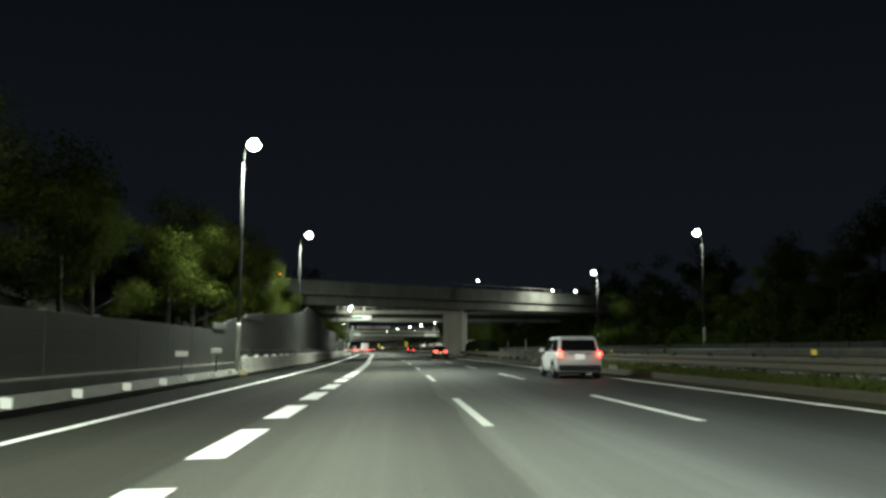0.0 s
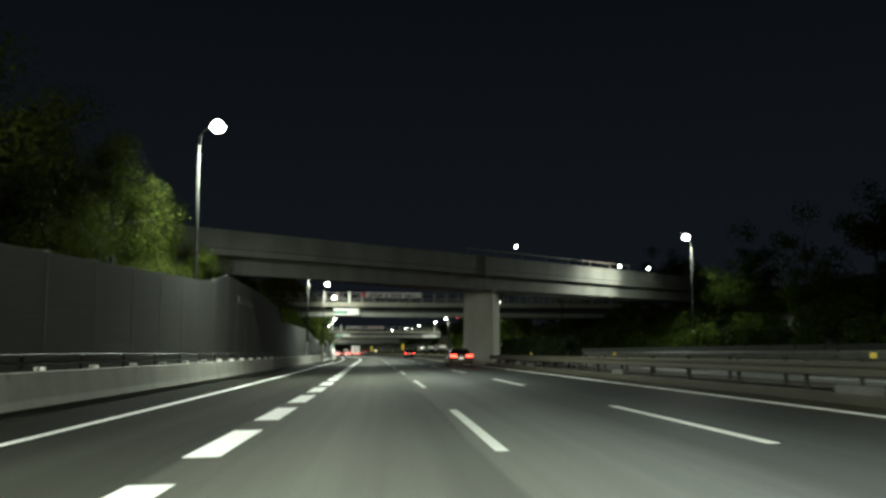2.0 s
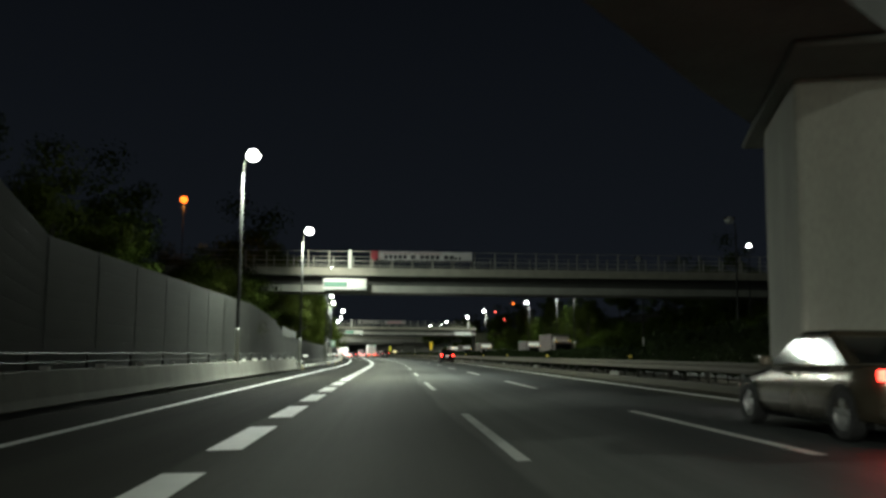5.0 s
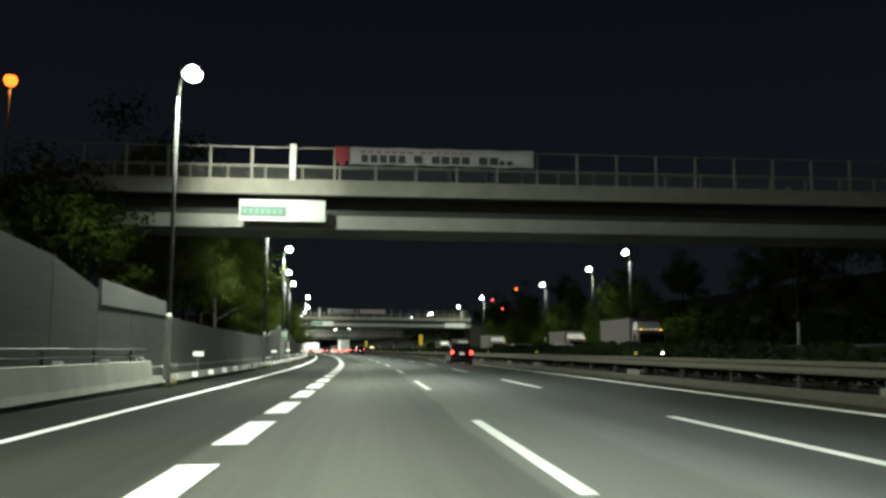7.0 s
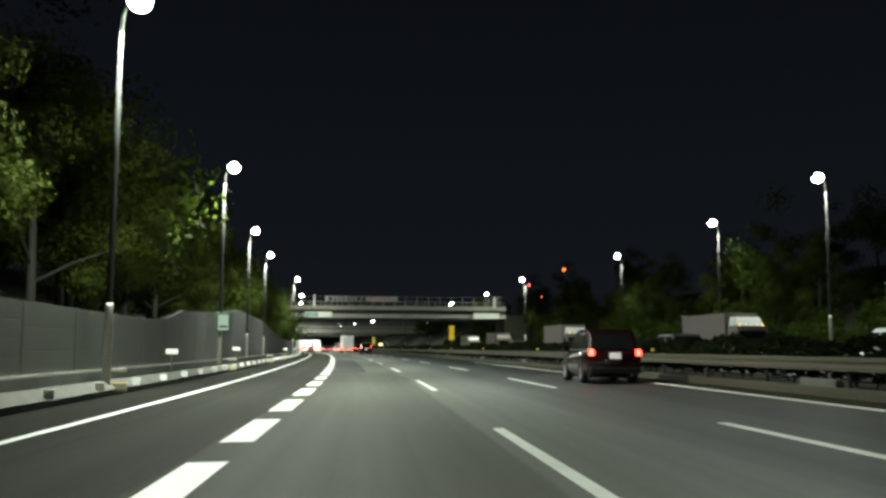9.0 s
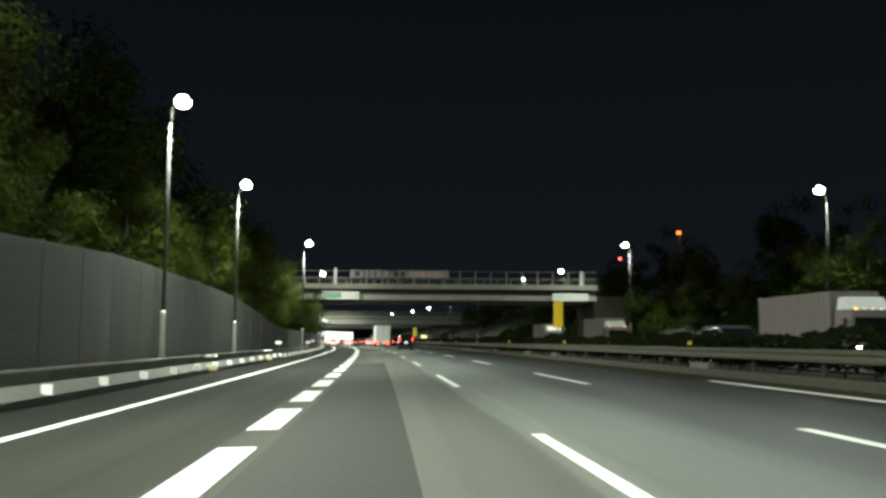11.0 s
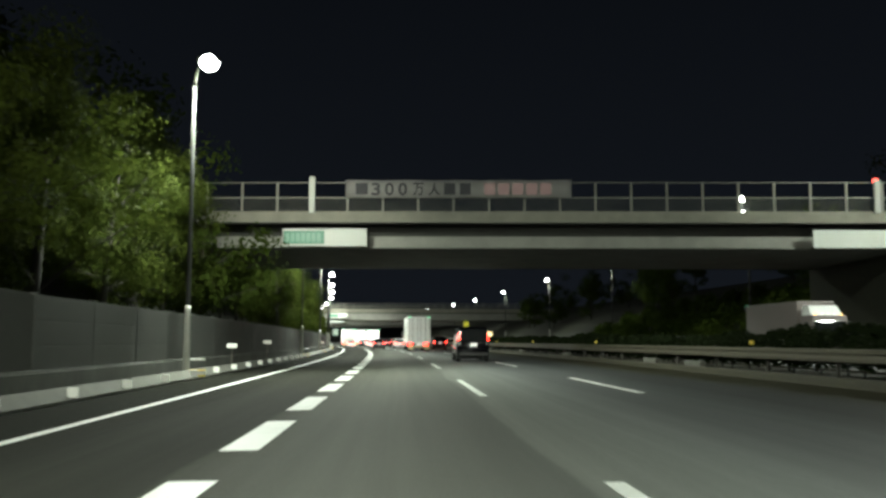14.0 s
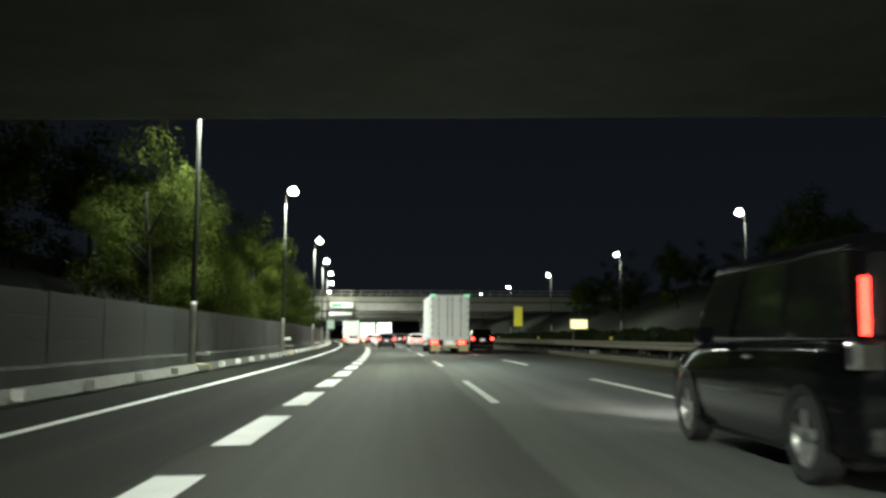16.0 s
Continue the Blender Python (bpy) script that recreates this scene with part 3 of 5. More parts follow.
def street_lamp(reach, height, label, group, watts=LAMP_WATTS, throw=None):
    """A tapered steel pole with a short arm that reaches along +x, and a flat lantern; throw (watts, turn, drop, cone) adds the lantern's flat beam along the road."""
    lamp = thing("street_lamp", label, "street lamp", group=group)
    bm = bmesh.new()
    tube(bm, [(0, 0, 0), (0, 0, 0.5), (0, 0, height * 0.6), (0, 0, height - 0.95)], [0.11, 0.10, 0.078, 0.06], 12)
    part("pole", bm, M["pole"], lamp, smooth=True)
    # added shell round the lower pole, pale as if headlights caught it
    bm = bmesh.new()
    tube(bm, [(0, 0, 0.03), (0, 0, 2.5), (0, 0, 2.62)], [0.125, 0.105, 0.100], 14)
    part("headlit_foot", bm, M["pole_foot"], lamp, "added pale shell for headlight on the pole's foot", smooth=True)
    bm = bmesh.new()
    tube(bm, [(0, 0, height - 1.0), (reach * 0.10, 0, height - 0.55), (reach * 0.35, 0, height - 0.25), (reach * 0.7, 0, height - 0.10), (reach, 0, height + 0.02)], [0.06, 0.058, 0.052, 0.048, 0.045], 10)
    part("arm", bm, M["pole"], lamp, smooth=True)
    bm = rounded_box((reach - 0.22, -0.20, height - 0.02), (reach + 0.62, 0.20, height + 0.16), 0.06, 3)
    part("lantern", bm, M["pole"], lamp, smooth=True)
    bm = bmesh.new()
    bmesh.ops.create_uvsphere(bm, u_segments=18, v_segments=10, radius=1)
    bmesh.ops.transform(bm, matrix=Matrix.Translation((reach + 0.22, 0, height - 0.05)) @ Matrix.Diagonal((0.36, 0.34, 0.30, 1)), verts=bm.verts[:])
    lens = part("lens", bm, M["lamp_lens" if watts else "lens_off"], lamp, "glowing white lens" if watts else "unlit lens", smooth=True)
    lens.visible_shadow = False
    bm = rounded_box((-0.16, -0.16, 0), (0.16, 0.16, 0.03), 0.008, 1)
    part("base_plate", bm, M["pole"], lamp)
    if watts:
        spot("lamp_light", Matrix.Translation((reach + 0.22, 0, height - 0.38)) @ pose(0, 0, 0, 0, -16, 0), watts, LAMP_COLOUR, parent=lamp)
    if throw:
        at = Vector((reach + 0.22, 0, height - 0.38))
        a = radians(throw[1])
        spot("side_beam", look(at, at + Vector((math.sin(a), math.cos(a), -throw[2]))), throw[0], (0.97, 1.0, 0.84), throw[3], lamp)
    return lamp


LEFT_LAMPS = [(-34, -5.55), (4.5, -5.55), (42.8, -5.5), (83.7, -6.46), (148.3, -5.6), (177.8, -5.4), (212.8, -5.6), (238, -6.0), (266.5, -7.35), (287.5, -7.5),
              (324.5, -5.72), (368.5, -5.7), (398.5, -5.8), (432, -5.8), (459, -5.9), (484, -5.7), (510, -5.6), (545, -5.8), (580, -5.8), (615, -5.8), (655, -5.8)]
RIGHT_LAMPS = [(-4, 30.0), (38, 30.0), (80, 30.0), (124.5, 31.0), (172.5, 28.6), (203.2, 29.6), (242, 30.4), (263.5, 32.4), (292.5, 33.0), (330.3, 29.75), (370, 31.5), (415, 32.0), (456, 32.8),
               (497, 33), (537, 34), (570, 34), (610, 33), (650, 33)]


def on_pose(off, y, turn=0.0):
    p = on(off, y, 0.0)
    return pose(p.x, p.y, p.z, 0, 0, road_turn(y) + turn)


made = {}
for y, off in LEFT_LAMPS:
    m = on_pose(off, y)
    if 170 < y < 180:
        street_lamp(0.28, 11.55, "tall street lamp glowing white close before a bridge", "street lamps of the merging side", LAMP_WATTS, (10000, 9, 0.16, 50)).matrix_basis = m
    elif 80 < y < 90:
        street_lamp(0.62, 12.1, "tall street lamp glowing white behind a high noise wall", "street lamps of the merging side").matrix_basis = m
    else:
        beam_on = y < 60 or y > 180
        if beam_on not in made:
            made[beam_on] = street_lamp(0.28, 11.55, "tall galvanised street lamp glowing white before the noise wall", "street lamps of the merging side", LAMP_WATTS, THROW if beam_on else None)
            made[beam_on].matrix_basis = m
        else:
            copy_thing(made[beam_on], m)
# the lamps of the far side: full light before the bridges, weaker elsewhere, and two that are out
kinds = {}
for y, off in RIGHT_LAMPS:
    p = on(off + 0.50, y, 0.0)
    m = pose(p.x, p.y, p.z, 0, 0, road_turn(y) + 180)
    share = 0.0 if 160 < y < 210 else 0.4 if 120 < y < 130 else 0.6 if 328 < y < 332 else 0.12 if y < 100 else 0.34 if y < 300 else 0.16
    if share in kinds:
        copy_thing(kinds[share], m)
        continue
    label = "tall galvanised street lamp glowing white beyond the opposite carriageway"
    if share == 0.0:
        label = "tall galvanised street lamp that is out, beyond the opposite carriageway"
    elif share in (0.4, 0.6):
        label = "tall street lamp glowing white close before a bridge"
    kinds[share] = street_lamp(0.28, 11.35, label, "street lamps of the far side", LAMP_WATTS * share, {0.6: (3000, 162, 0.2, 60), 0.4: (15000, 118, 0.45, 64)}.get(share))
    kinds[share].matrix_basis = m


def small_light(name, label, p, lens_mat, r, foot, watts=0, colour=SODIUM):
    """A lantern on a thin mast that stands on the slope."""
    lamp = thing(name, label, "street lamp", pose(p.x, p.y, foot))
    h = p.z - foot
    bm = bmesh.new()
    tube(bm, [(0, 0, -0.5), (0, 0, h)], [0.07, 0.045], 8)
    part("pole", bm, M["pole"], lamp)
    bm = bmesh.new()
    bmesh.ops.create_uvsphere(bm, u_segments=12, v_segments=8, radius=r)
    bmesh.ops.translate(bm, verts=bm.verts[:], vec=(0, 0, h))
    part("lens", bm, lens_mat, lamp, smooth=True).visible_shadow = False
    bm = bmesh.new()
    tube(bm, [(0, 0, h + r * 0.7), (0, 0, h + r * 1.1)], [r * 0.9, r * 0.5], 10)
    part("cap", bm, M["pole"], lamp)
    if watts:
        spot("lamp_light", Matrix.Translation((0, 0, h - r - 0.1)), watts, colour, parent=lamp)
    return lamp


small_light("sodium_lamp", "orange sodium lamp on a mast up the slope", level(-20.8, 202, 17.8), M["sodium_lens"], 0.42, 5.5, 2600)
small_light("sodium_lamp", "orange lamp among the trees beyond the far side", level(38.5, 338, 14.4), M["sodium_lens"], 0.28, 3.5, 300)
small_light("warning_lamp", "red warning lamp on a mast behind the far slope", level(38.0, 361, 13.3), M["red_lens"], 0.22, 3.5)
small_light("warning_lamp", "red warning lamp on a mast behind the far slope", level(41.0, 363.5, 11.3), M["red_lens"], 0.20, 4.5)
small_light("white_lamp", "small white lamp on the far slope", level(36, 187.5, 11.8), M["lamp_lens"], 0.2, 2.0)


# ---- bridges ----
# a skewed concrete ramp bridge that widens towards its pier
ramp = thing("ramp_bridge", "weathered concrete ramp bridge crossing the road askew", "bridge")


def near(o, d=0.0):
    return 104.4 + o + d


def far(o):
    return max(near(o) + 1.2, 107.6 + 1.42 * o if o < 10 else near(o) + 7.5)


def rise(o):
    return 0.025 * (o - 1.9)


def ramp_slab(offs, a, b, z0, z1):
    """A band of the bridge between the edges a(o) and b(o), rising gently."""
    bm = bmesh.new()
    rings = []
    for o in offs:
        ya, yb = a(o), b(o)
        x = road_x(104 + o) + o
        rings.append([bm.verts.new((x, ya, z0 + rise(o))), bm.verts.new((x, yb, z0 + rise(o))), bm.verts.new((x, yb, z1 + rise(o))), bm.verts.new((x, ya, z1 + rise(o)))])
    for p, q in zip(rings, rings[1:]):
        for i in range(4):
            bm.faces.new((p[i], p[(i + 1) % 4], q[(i + 1) % 4], q[i]))
    bm.faces.new(rings[0][::-1])
    bm.faces.new(rings[-1])
    return bm


SPAN = [[float(o) for o in np.arange(-34, 11.1, 3.0)], [float(o) for o in np.arange(11.06, 60, 3.0)]]
for offs in SPAN:
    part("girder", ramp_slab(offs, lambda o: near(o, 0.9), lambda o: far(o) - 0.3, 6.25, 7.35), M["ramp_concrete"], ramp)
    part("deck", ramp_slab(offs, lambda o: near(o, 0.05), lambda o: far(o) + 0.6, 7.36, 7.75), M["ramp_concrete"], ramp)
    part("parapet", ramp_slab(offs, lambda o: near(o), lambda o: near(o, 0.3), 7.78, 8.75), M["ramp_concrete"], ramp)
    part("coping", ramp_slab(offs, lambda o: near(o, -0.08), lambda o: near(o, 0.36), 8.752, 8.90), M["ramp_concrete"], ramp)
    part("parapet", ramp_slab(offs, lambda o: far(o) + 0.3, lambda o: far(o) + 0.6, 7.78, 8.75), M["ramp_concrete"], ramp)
bm = rounded_box((-1.25, -2.1, 0), (1.25, 2.1, 6.3), 0.12, 2)
part("pier", bm, M["concrete"], ramp, "pale concrete pier in the median", at=pose(road_x(119) + 11.2, 119.2, 0.1, 0, 0, -14))
bm = rounded_box((-1.5, -4.2, 6.3), (1.5, 3.6, 6.45), 0.05, 1)
part("pier_cap", bm, M["concrete_dark"], ramp, at=pose(road_x(119) + 11.2, 119.4, 0, 0, 0, -14))
bm = bmesh.new()
box(bm, (-0.05, -0.4, 7.3), (0.05, 0.1, 8.95), Matrix.Translation((road_x(115) + 11.03, 115.4, 0.2)))
part("expansion_joint", bm, M["steel_light"], ramp)
for k in range(8):
    bm = rounded_box((-0.04, -0.04, 0), (0.04, 0.04, 0.55), 0.01, 1)
    o = 9.5 + 2.6 * k
    part("rail_post", bm, M["galv"], ramp, at=pose(road_x(104 + o) + o, near(o, 0.15), 8.9 + rise(o)))
bm = ramp_slab([9.4, 20, 28.0], lambda o: near(o, 0.11), lambda o: near(o, 0.19), 9.38, 9.46)
part("hand_rail", bm, M["galv"], ramp)


def road_bridge(name, label, y0, y1, soffit, girder_top, deck_low, deck_top, post_top, posts, bars, left=-34, right=52, over=0.7):
    """A straight overbridge: girders, deck with fascia, and a railing on the near side."""
    br = thing(name, label, "bridge")
    offs = (left, right)

    def slab(nm, ya, yb, za, zb, mat):
        bm = bmesh.new()
        pts = [(o, ya) for o in offs] + [(o, yb) for o in reversed(offs)]
        x0 = road_x((y0 + y1) / 2)
        lo = [bm.verts.new((x0 + o, y, za)) for o, y in pts]
        hi = [bm.verts.new((x0 + o, y, zb)) for o, y in pts]
        bm.faces.new(lo[::-1])
        bm.faces.new(hi)
        for i in range(4):
            bm.faces.new((lo[i], lo[(i + 1) % 4], hi[(i + 1) % 4], hi[i]))
        return part(nm, bm, mat, br)

    n = max(1, round((y1 - y0 - 2 * over) / 2.6))
    for g in [y0 + over + (y1 - y0 - 2 * over - 0.35) * i / n for i in range(n + 1)]:
        slab("girder", g, g + 0.35, soffit + 0.06, girder_top, M["steel_green"])
        slab("bottom_flange", g - 0.18, g + 0.53, soffit, soffit + 0.055, M["steel_green"])
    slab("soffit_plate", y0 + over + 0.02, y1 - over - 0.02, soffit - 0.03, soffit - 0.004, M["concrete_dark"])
    # recess over the girders, coloured dark for the overhang's shadow
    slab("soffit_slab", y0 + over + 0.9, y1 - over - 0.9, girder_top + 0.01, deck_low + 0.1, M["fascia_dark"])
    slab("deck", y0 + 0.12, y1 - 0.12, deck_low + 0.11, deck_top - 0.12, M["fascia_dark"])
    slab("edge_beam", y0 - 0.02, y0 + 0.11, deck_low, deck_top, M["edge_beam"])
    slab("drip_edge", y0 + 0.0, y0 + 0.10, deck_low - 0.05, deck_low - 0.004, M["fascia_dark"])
    slab("kerb", y0 + 0.04, y0 + 0.4, deck_top + 0.004, deck_top + 0.10, M["edge_beam"])
    slab("fascia", y1 - 0.11, y1, deck_low, deck_top, M["steel_light"])
    for z, r in bars:
        slab("rail", y0 + 0.14 - r, y0 + 0.14 + r, z - r, z + r, M["rail_paint"])
        slab("rail", y1 - 0.14 - r, y1 - 0.14 + r, z - r, z + r, M["rail_paint"])
    me = mesh_of("rail_post", rounded_box((-0.055, -0.055, deck_top + 0.1), (0.055, 0.055, post_top), 0.012, 1), M["rail_paint"])
    for o in posts:
        for y in (y0 + 0.14, y1 - 0.14):
            ob = new("rail_post", me)
            ob.parent = br
            ob.location = (road_x((y0 + y1) / 2) + o, y, 0)
    # fine wire infill of the railing
    bm = bmesh.new()
    x0 = road_x((y0 + y1) / 2)
    for o in np.arange(-12, min(36, right), 0.10):
        box(bm, (x0 + o - 0.003, y0 + 0.127, deck_top + 0.1), (x0 + o + 0.003, y0 + 0.133, bars[0][0]))
    for z in np.arange(deck_top + 0.15, bars[0][0], 0.10):
        box(bm, (x0 - 12, y0 + 0.134, z - 0.003), (x0 + min(36, right), y0 + 0.139, z + 0.003))
    part("wire_infill", bm, M["wire"], br)
    return br, x0


def sign_board(name, label, x0, x1, z0, z1, y, green=None, marks=0, paint_name="sign_green"):
    """A flat board in a shallow frame, with a green field and unreadable marks."""
    sg = thing(name, label, "sign", pose((x0 + x1) / 2, y, z0))
    w, h = x1 - x0, z1 - z0
    part("board", rounded_box((-w / 2, -0.03, 0), (w / 2, 0.03, h), 0.012, 1), M["sign_white"], sg)
    bm = bmesh.new()
    for a in (-w / 2 + 0.3, w / 2 - 0.3):
        box(bm, (a - 0.05, 0.032, 0.05), (a + 0.05, 1.03, 0.13))
        box(bm, (a - 0.05, 0.032, h - 0.15), (a + 0.05, 1.03, h - 0.07))
    part("bracket", bm, M["galv"], sg)
    if green:
        ga, gb, gz0, gz1 = green
        field = part("green_field", rounded_box((ga, -0.04, gz0), (gb, -0.034, gz1), 0.002, 1), M[paint_name], sg, "green field with pale marks")
        for k in range(marks):
            a = ga + 0.12 + (gb - ga - 0.24) * k / marks
            bm = bmesh.new()
            box(bm, (a, -0.046, gz0 + 0.12), (a + (gb - ga) / marks * 0.62, -0.042, gz1 - 0.12))
            part("mark", bm, M["sign_text" if paint_name == "sign_green" else "sign_green"], field)
    return sg


POSTS_2 = [-3.8 + 1.945 * k for k in range(-4, 22)]
bridge_2, bx2 = road_bridge("road_bridge", "steel girder overbridge with a painted railing and a cloth banner", 187.3, 192.4, 6.93, 7.58, 8.46, 9.10, 10.75, POSTS_2,
                            ((9.85, 0.03), (10.72, 0.02)))
bm = rounded_box((-0.15, -0.09, 9.11), (0.15, 0.09, 10.85), 0.03, 1)
part("end_post", bm, M["sign_white"], bridge_2, "broad pale railing post", at=pose(bx2 - 1.855, 187.2, 0))
sign_board("bridge_sign", "long white sign with a green field on a bridge girder", bx2 - 4.25, bx2 - 0.27, 7.12, 8.13, 186.95, (-1.93, 0.2, 0.2, 0.7), 7, "sign_green_dimmed")


def banner(name, label, x0, x1, z0, z1, y, cloth):
    bn = thing(name, label, "banner", pose(x0, y, z0))
    bm = bmesh.new()
    n = 40
    rows = []
    for i in range(n + 1):
        x = (x1 - x0) * i / n
        sag = 0.02 * math.sin(i * 1.3) + 0.012 * math.sin(i * 3.1)
        rows.append([bm.verts.new((x, sag * 0.6, 0.02 * math.sin(i * 0.9))), bm.verts.new((x, sag, (z1 - z0) * 0.5)), bm.verts.new((x, -sag * 0.4, z1 - z0 + 0.015 * math.sin(i * 0.7)))])
    for a, b in zip(rows, rows[1:]):
        for k in range(2):
            bm.faces.new((a[k], b[k], b[k + 1], a[k + 1]))
    bmesh.ops.solidify(bm, geom=bm.faces[:], thickness=0.01)
    part("cloth", bm, cloth, bn, smooth=True)
    return bn


ban_2 = banner("banner", "white cloth banner with dark characters tied to a bridge railing", bx2 + 0.8, bx2 + 9.6, 9.95, 10.78, 187.2, M["banner"])
# unreadable rows: dark squares below, small faded red strokes above
for first, count, width in ((0.55, 5, 0.32), (3.05, 1, 0.40), (3.90, 4, 0.36), (6.15, 2, 0.40), (7.15, 2, 0.24)):
    for k in range(count):
        x = first + (width + 0.12) * k
        part("character_bar", rounded_box((x, -0.06, 0.10), (x + width, -0.045, 0.10 + (0.36 if width > 0.3 else 0.2)), 0.004, 1), M["ink"], ban_2)
for k in range(14):
    x = 0.5 + 0.37 * k + (0.25 if k > 6 else 0)
    part("character_bar", rounded_box((x, -0.06, 0.55), (x + 0.28, -0.045, 0.66), 0.004, 1), M["red_ink"], ban_2)
bm = bmesh.new()
box(bm, (0, -0.05, 0.12), (0.68, -0.035, 0.83))
box(bm, (0.18, -0.05, -0.06), (0.5, -0.035, 0.119))
red_flag = thing("red_emblem", "red cloth emblem beside the banner", "emblem", pose(bx2 + 0.1, 187.2, 9.95))
part("cloth", bm, M["red_cloth"], red_flag)

POSTS_3 = [-0.3 + 1.91 * k for k in range(-6, 16)]
bridge_3, bx3 = road_bridge("road_bridge", "wide steel girder overbridge with a railing and a faded banner", 340.9, 356.4, 6.22, 6.86, 7.54, 8.05, 9.75, POSTS_3,
                            ((8.90, 0.03), (9.72, 0.02)), left=-30, right=30)
bx3 += 0.4
bm = bmesh.new()
box(bm, (bx3 + 29.61, 343.5, -1.0), (bx3 + 46, 356.3, 6.9))
bmesh.ops.bevel(bm, geom=bm.edges[:], offset=0.08, segments=2, profile=0.5, affect="EDGES")
part("abutment", bm, M["earth"], bridge_3, "dark earth-coloured abutment in the slope")
bm = rounded_box((-0.16, -0.1, 8.03), (0.16, 0.1, 10.0), 0.03, 1)
part("end_post", bm, M["sign_white"], bridge_3, at=pose(bx3 - 2.58, 340.75, 0))
bm = rounded_box((-0.16, -0.1, 8.03), (0.16, 0.1, 9.8), 0.03, 1)
part("end_post", bm, M["sign_white"], bridge_3, at=pose(bx3 + 27.55, 340.75, 0))
sign_board("bridge_sign", "long white sign with a green field on a bridge girder", bx3 - 4.1, bx3 + 0.42, 6.20, 7.16, 340.5, (-2.2, 0.0, 0.12, 0.84), 7)
sign_board("bridge_sign", "plain white sign board fixed to a bridge girder", bx3 + 24.0, bx3 + 28.4, 6.15, 7.1, 340.5)
ban_3 = banner("banner", "faded grey cloth banner with large dark and red characters", bx3 - 0.78, bx3 + 11.35, 8.88, 9.82, 340.8, M["banner_grey"])


def text_on(parent, body, x, y, z, size, mat):
    cu = bpy.data.curves.new("characters", "FONT")
    cu.body, cu.size, cu.extrude, cu.offset = body, size, 0.004, 0.022
    tmp = bpy.data.objects.new("characters", cu)
    scene.collection.objects.link(tmp)
    bpy.context.view_layer.update()
    me = bpy.data.meshes.new_from_object(tmp.evaluated_get(bpy.context.evaluated_depsgraph_get()))
    bpy.data.objects.remove(tmp)
    me.materials.append(mat)
    ob = new("character", me)
    ob.parent = parent
    ob.matrix_basis = pose(x, y, z, 90, 0, 0)
    return ob


for letter, x0, x1 in (("3", 1.40, 1.88), ("0", 2.12, 2.60), ("0", 2.84, 3.32), ("万", 3.62, 4.22), ("人", 4.46, 5.10)):
    ob = text_on(ban_3, letter, 0, -0.05, 0.06, 1.0, M["ink"])
    lo, hi = min(v.co.x for v in ob.data.vertices), max(v.co.x for v in ob.data.vertices)
    low, top = min(v.co.y for v in ob.data.vertices), max(v.co.y for v in ob.data.vertices)
    for v in ob.data.vertices:
        v.co.x = x0 + (v.co.x - lo) * (x1 - x0) / (hi - lo)
        v.co.y = 0.04 + (v.co.y - low) * 0.70 / (top - low)
for k, x0 in enumerate((5.30, 6.14, 7.45, 8.20, 8.95, 9.70, 10.45)):
    bm = rounded_box((x0, -0.06, 0.14), (x0 + 0.60, -0.045, 0.78), 0.006, 1)
    part("character_bar", bm, M["ink"] if k < 2 else M["red_ink"], ban_3)
bm = rounded_box((0.55, -0.06, 0.16), (1.2, -0.045, 0.78), 0.006, 1)
part("character_bar", bm, M["ink"], ban_3)
small_light("bridge_lamp", "small white lamp on the bridge railing", Vector((bx3 + 20.5, 341.2, 8.85)), M["lamp_lens"], 0.17, 8.03, 900, LAMP_COLOUR)
small_light("bridge_lamp", "small white lamp on the ramp bridge parapet", level(14.2, 119.2, 10.4), M["lamp_lens"], 0.13, 8.9)
for o, z in ((26.5, 9.9), (30.7, 10.1)):
    small_light("bridge_lamp", "small white lamp on the ramp bridge parapet", level(o, 104.6 + o, z), M["lamp_lens"], 0.15, 8.9 + rise(o), 350, LAMP_COLOUR)

# bridges further along the road
bridge_4, bx4 = road_bridge("road_bridge", "far concrete and steel overbridge", 520, 533, 6.4, 8.0, 8.2, 9.0, 10.4, [2.0 * k for k in range(-12, 22)], ((9.7, 0.04), (10.36, 0.05)), left=-60, right=75)
sign_board("bridge_sign", "white sign board fixed to a far bridge girder", bx4 - 4.0, bx4 + 0.5, 6.9, 8.0, 519.3, (-2.0, 0.0, 0.2, 0.8), 5)
bridge_6, bx6 = road_bridge("road_bridge", "far overbridge with a lit fascia", 588, 598, 6.3, 7.2, 7.3, 8.1, 9.6, [2.0 * k for k in range(-12, 22)], ((8.9, 0.04), (9.56, 0.05)), left=-60, right=75)
sign_board("bridge_sign", "white sign board fixed to a far bridge girder", bx6 - 3.0, bx6 + 3.5, 7.0, 8.3, 587.3)
bridge_5, bx5 = road_bridge("road_bridge", "distant overbridge across the expressway", 640, 652, 6.4, 7.8, 8.0, 9.0, 10.4, [2.0 * k for k in range(-12, 22)], ((9.7, 0.05), (10.36, 0.05)), left=-70, right=75)


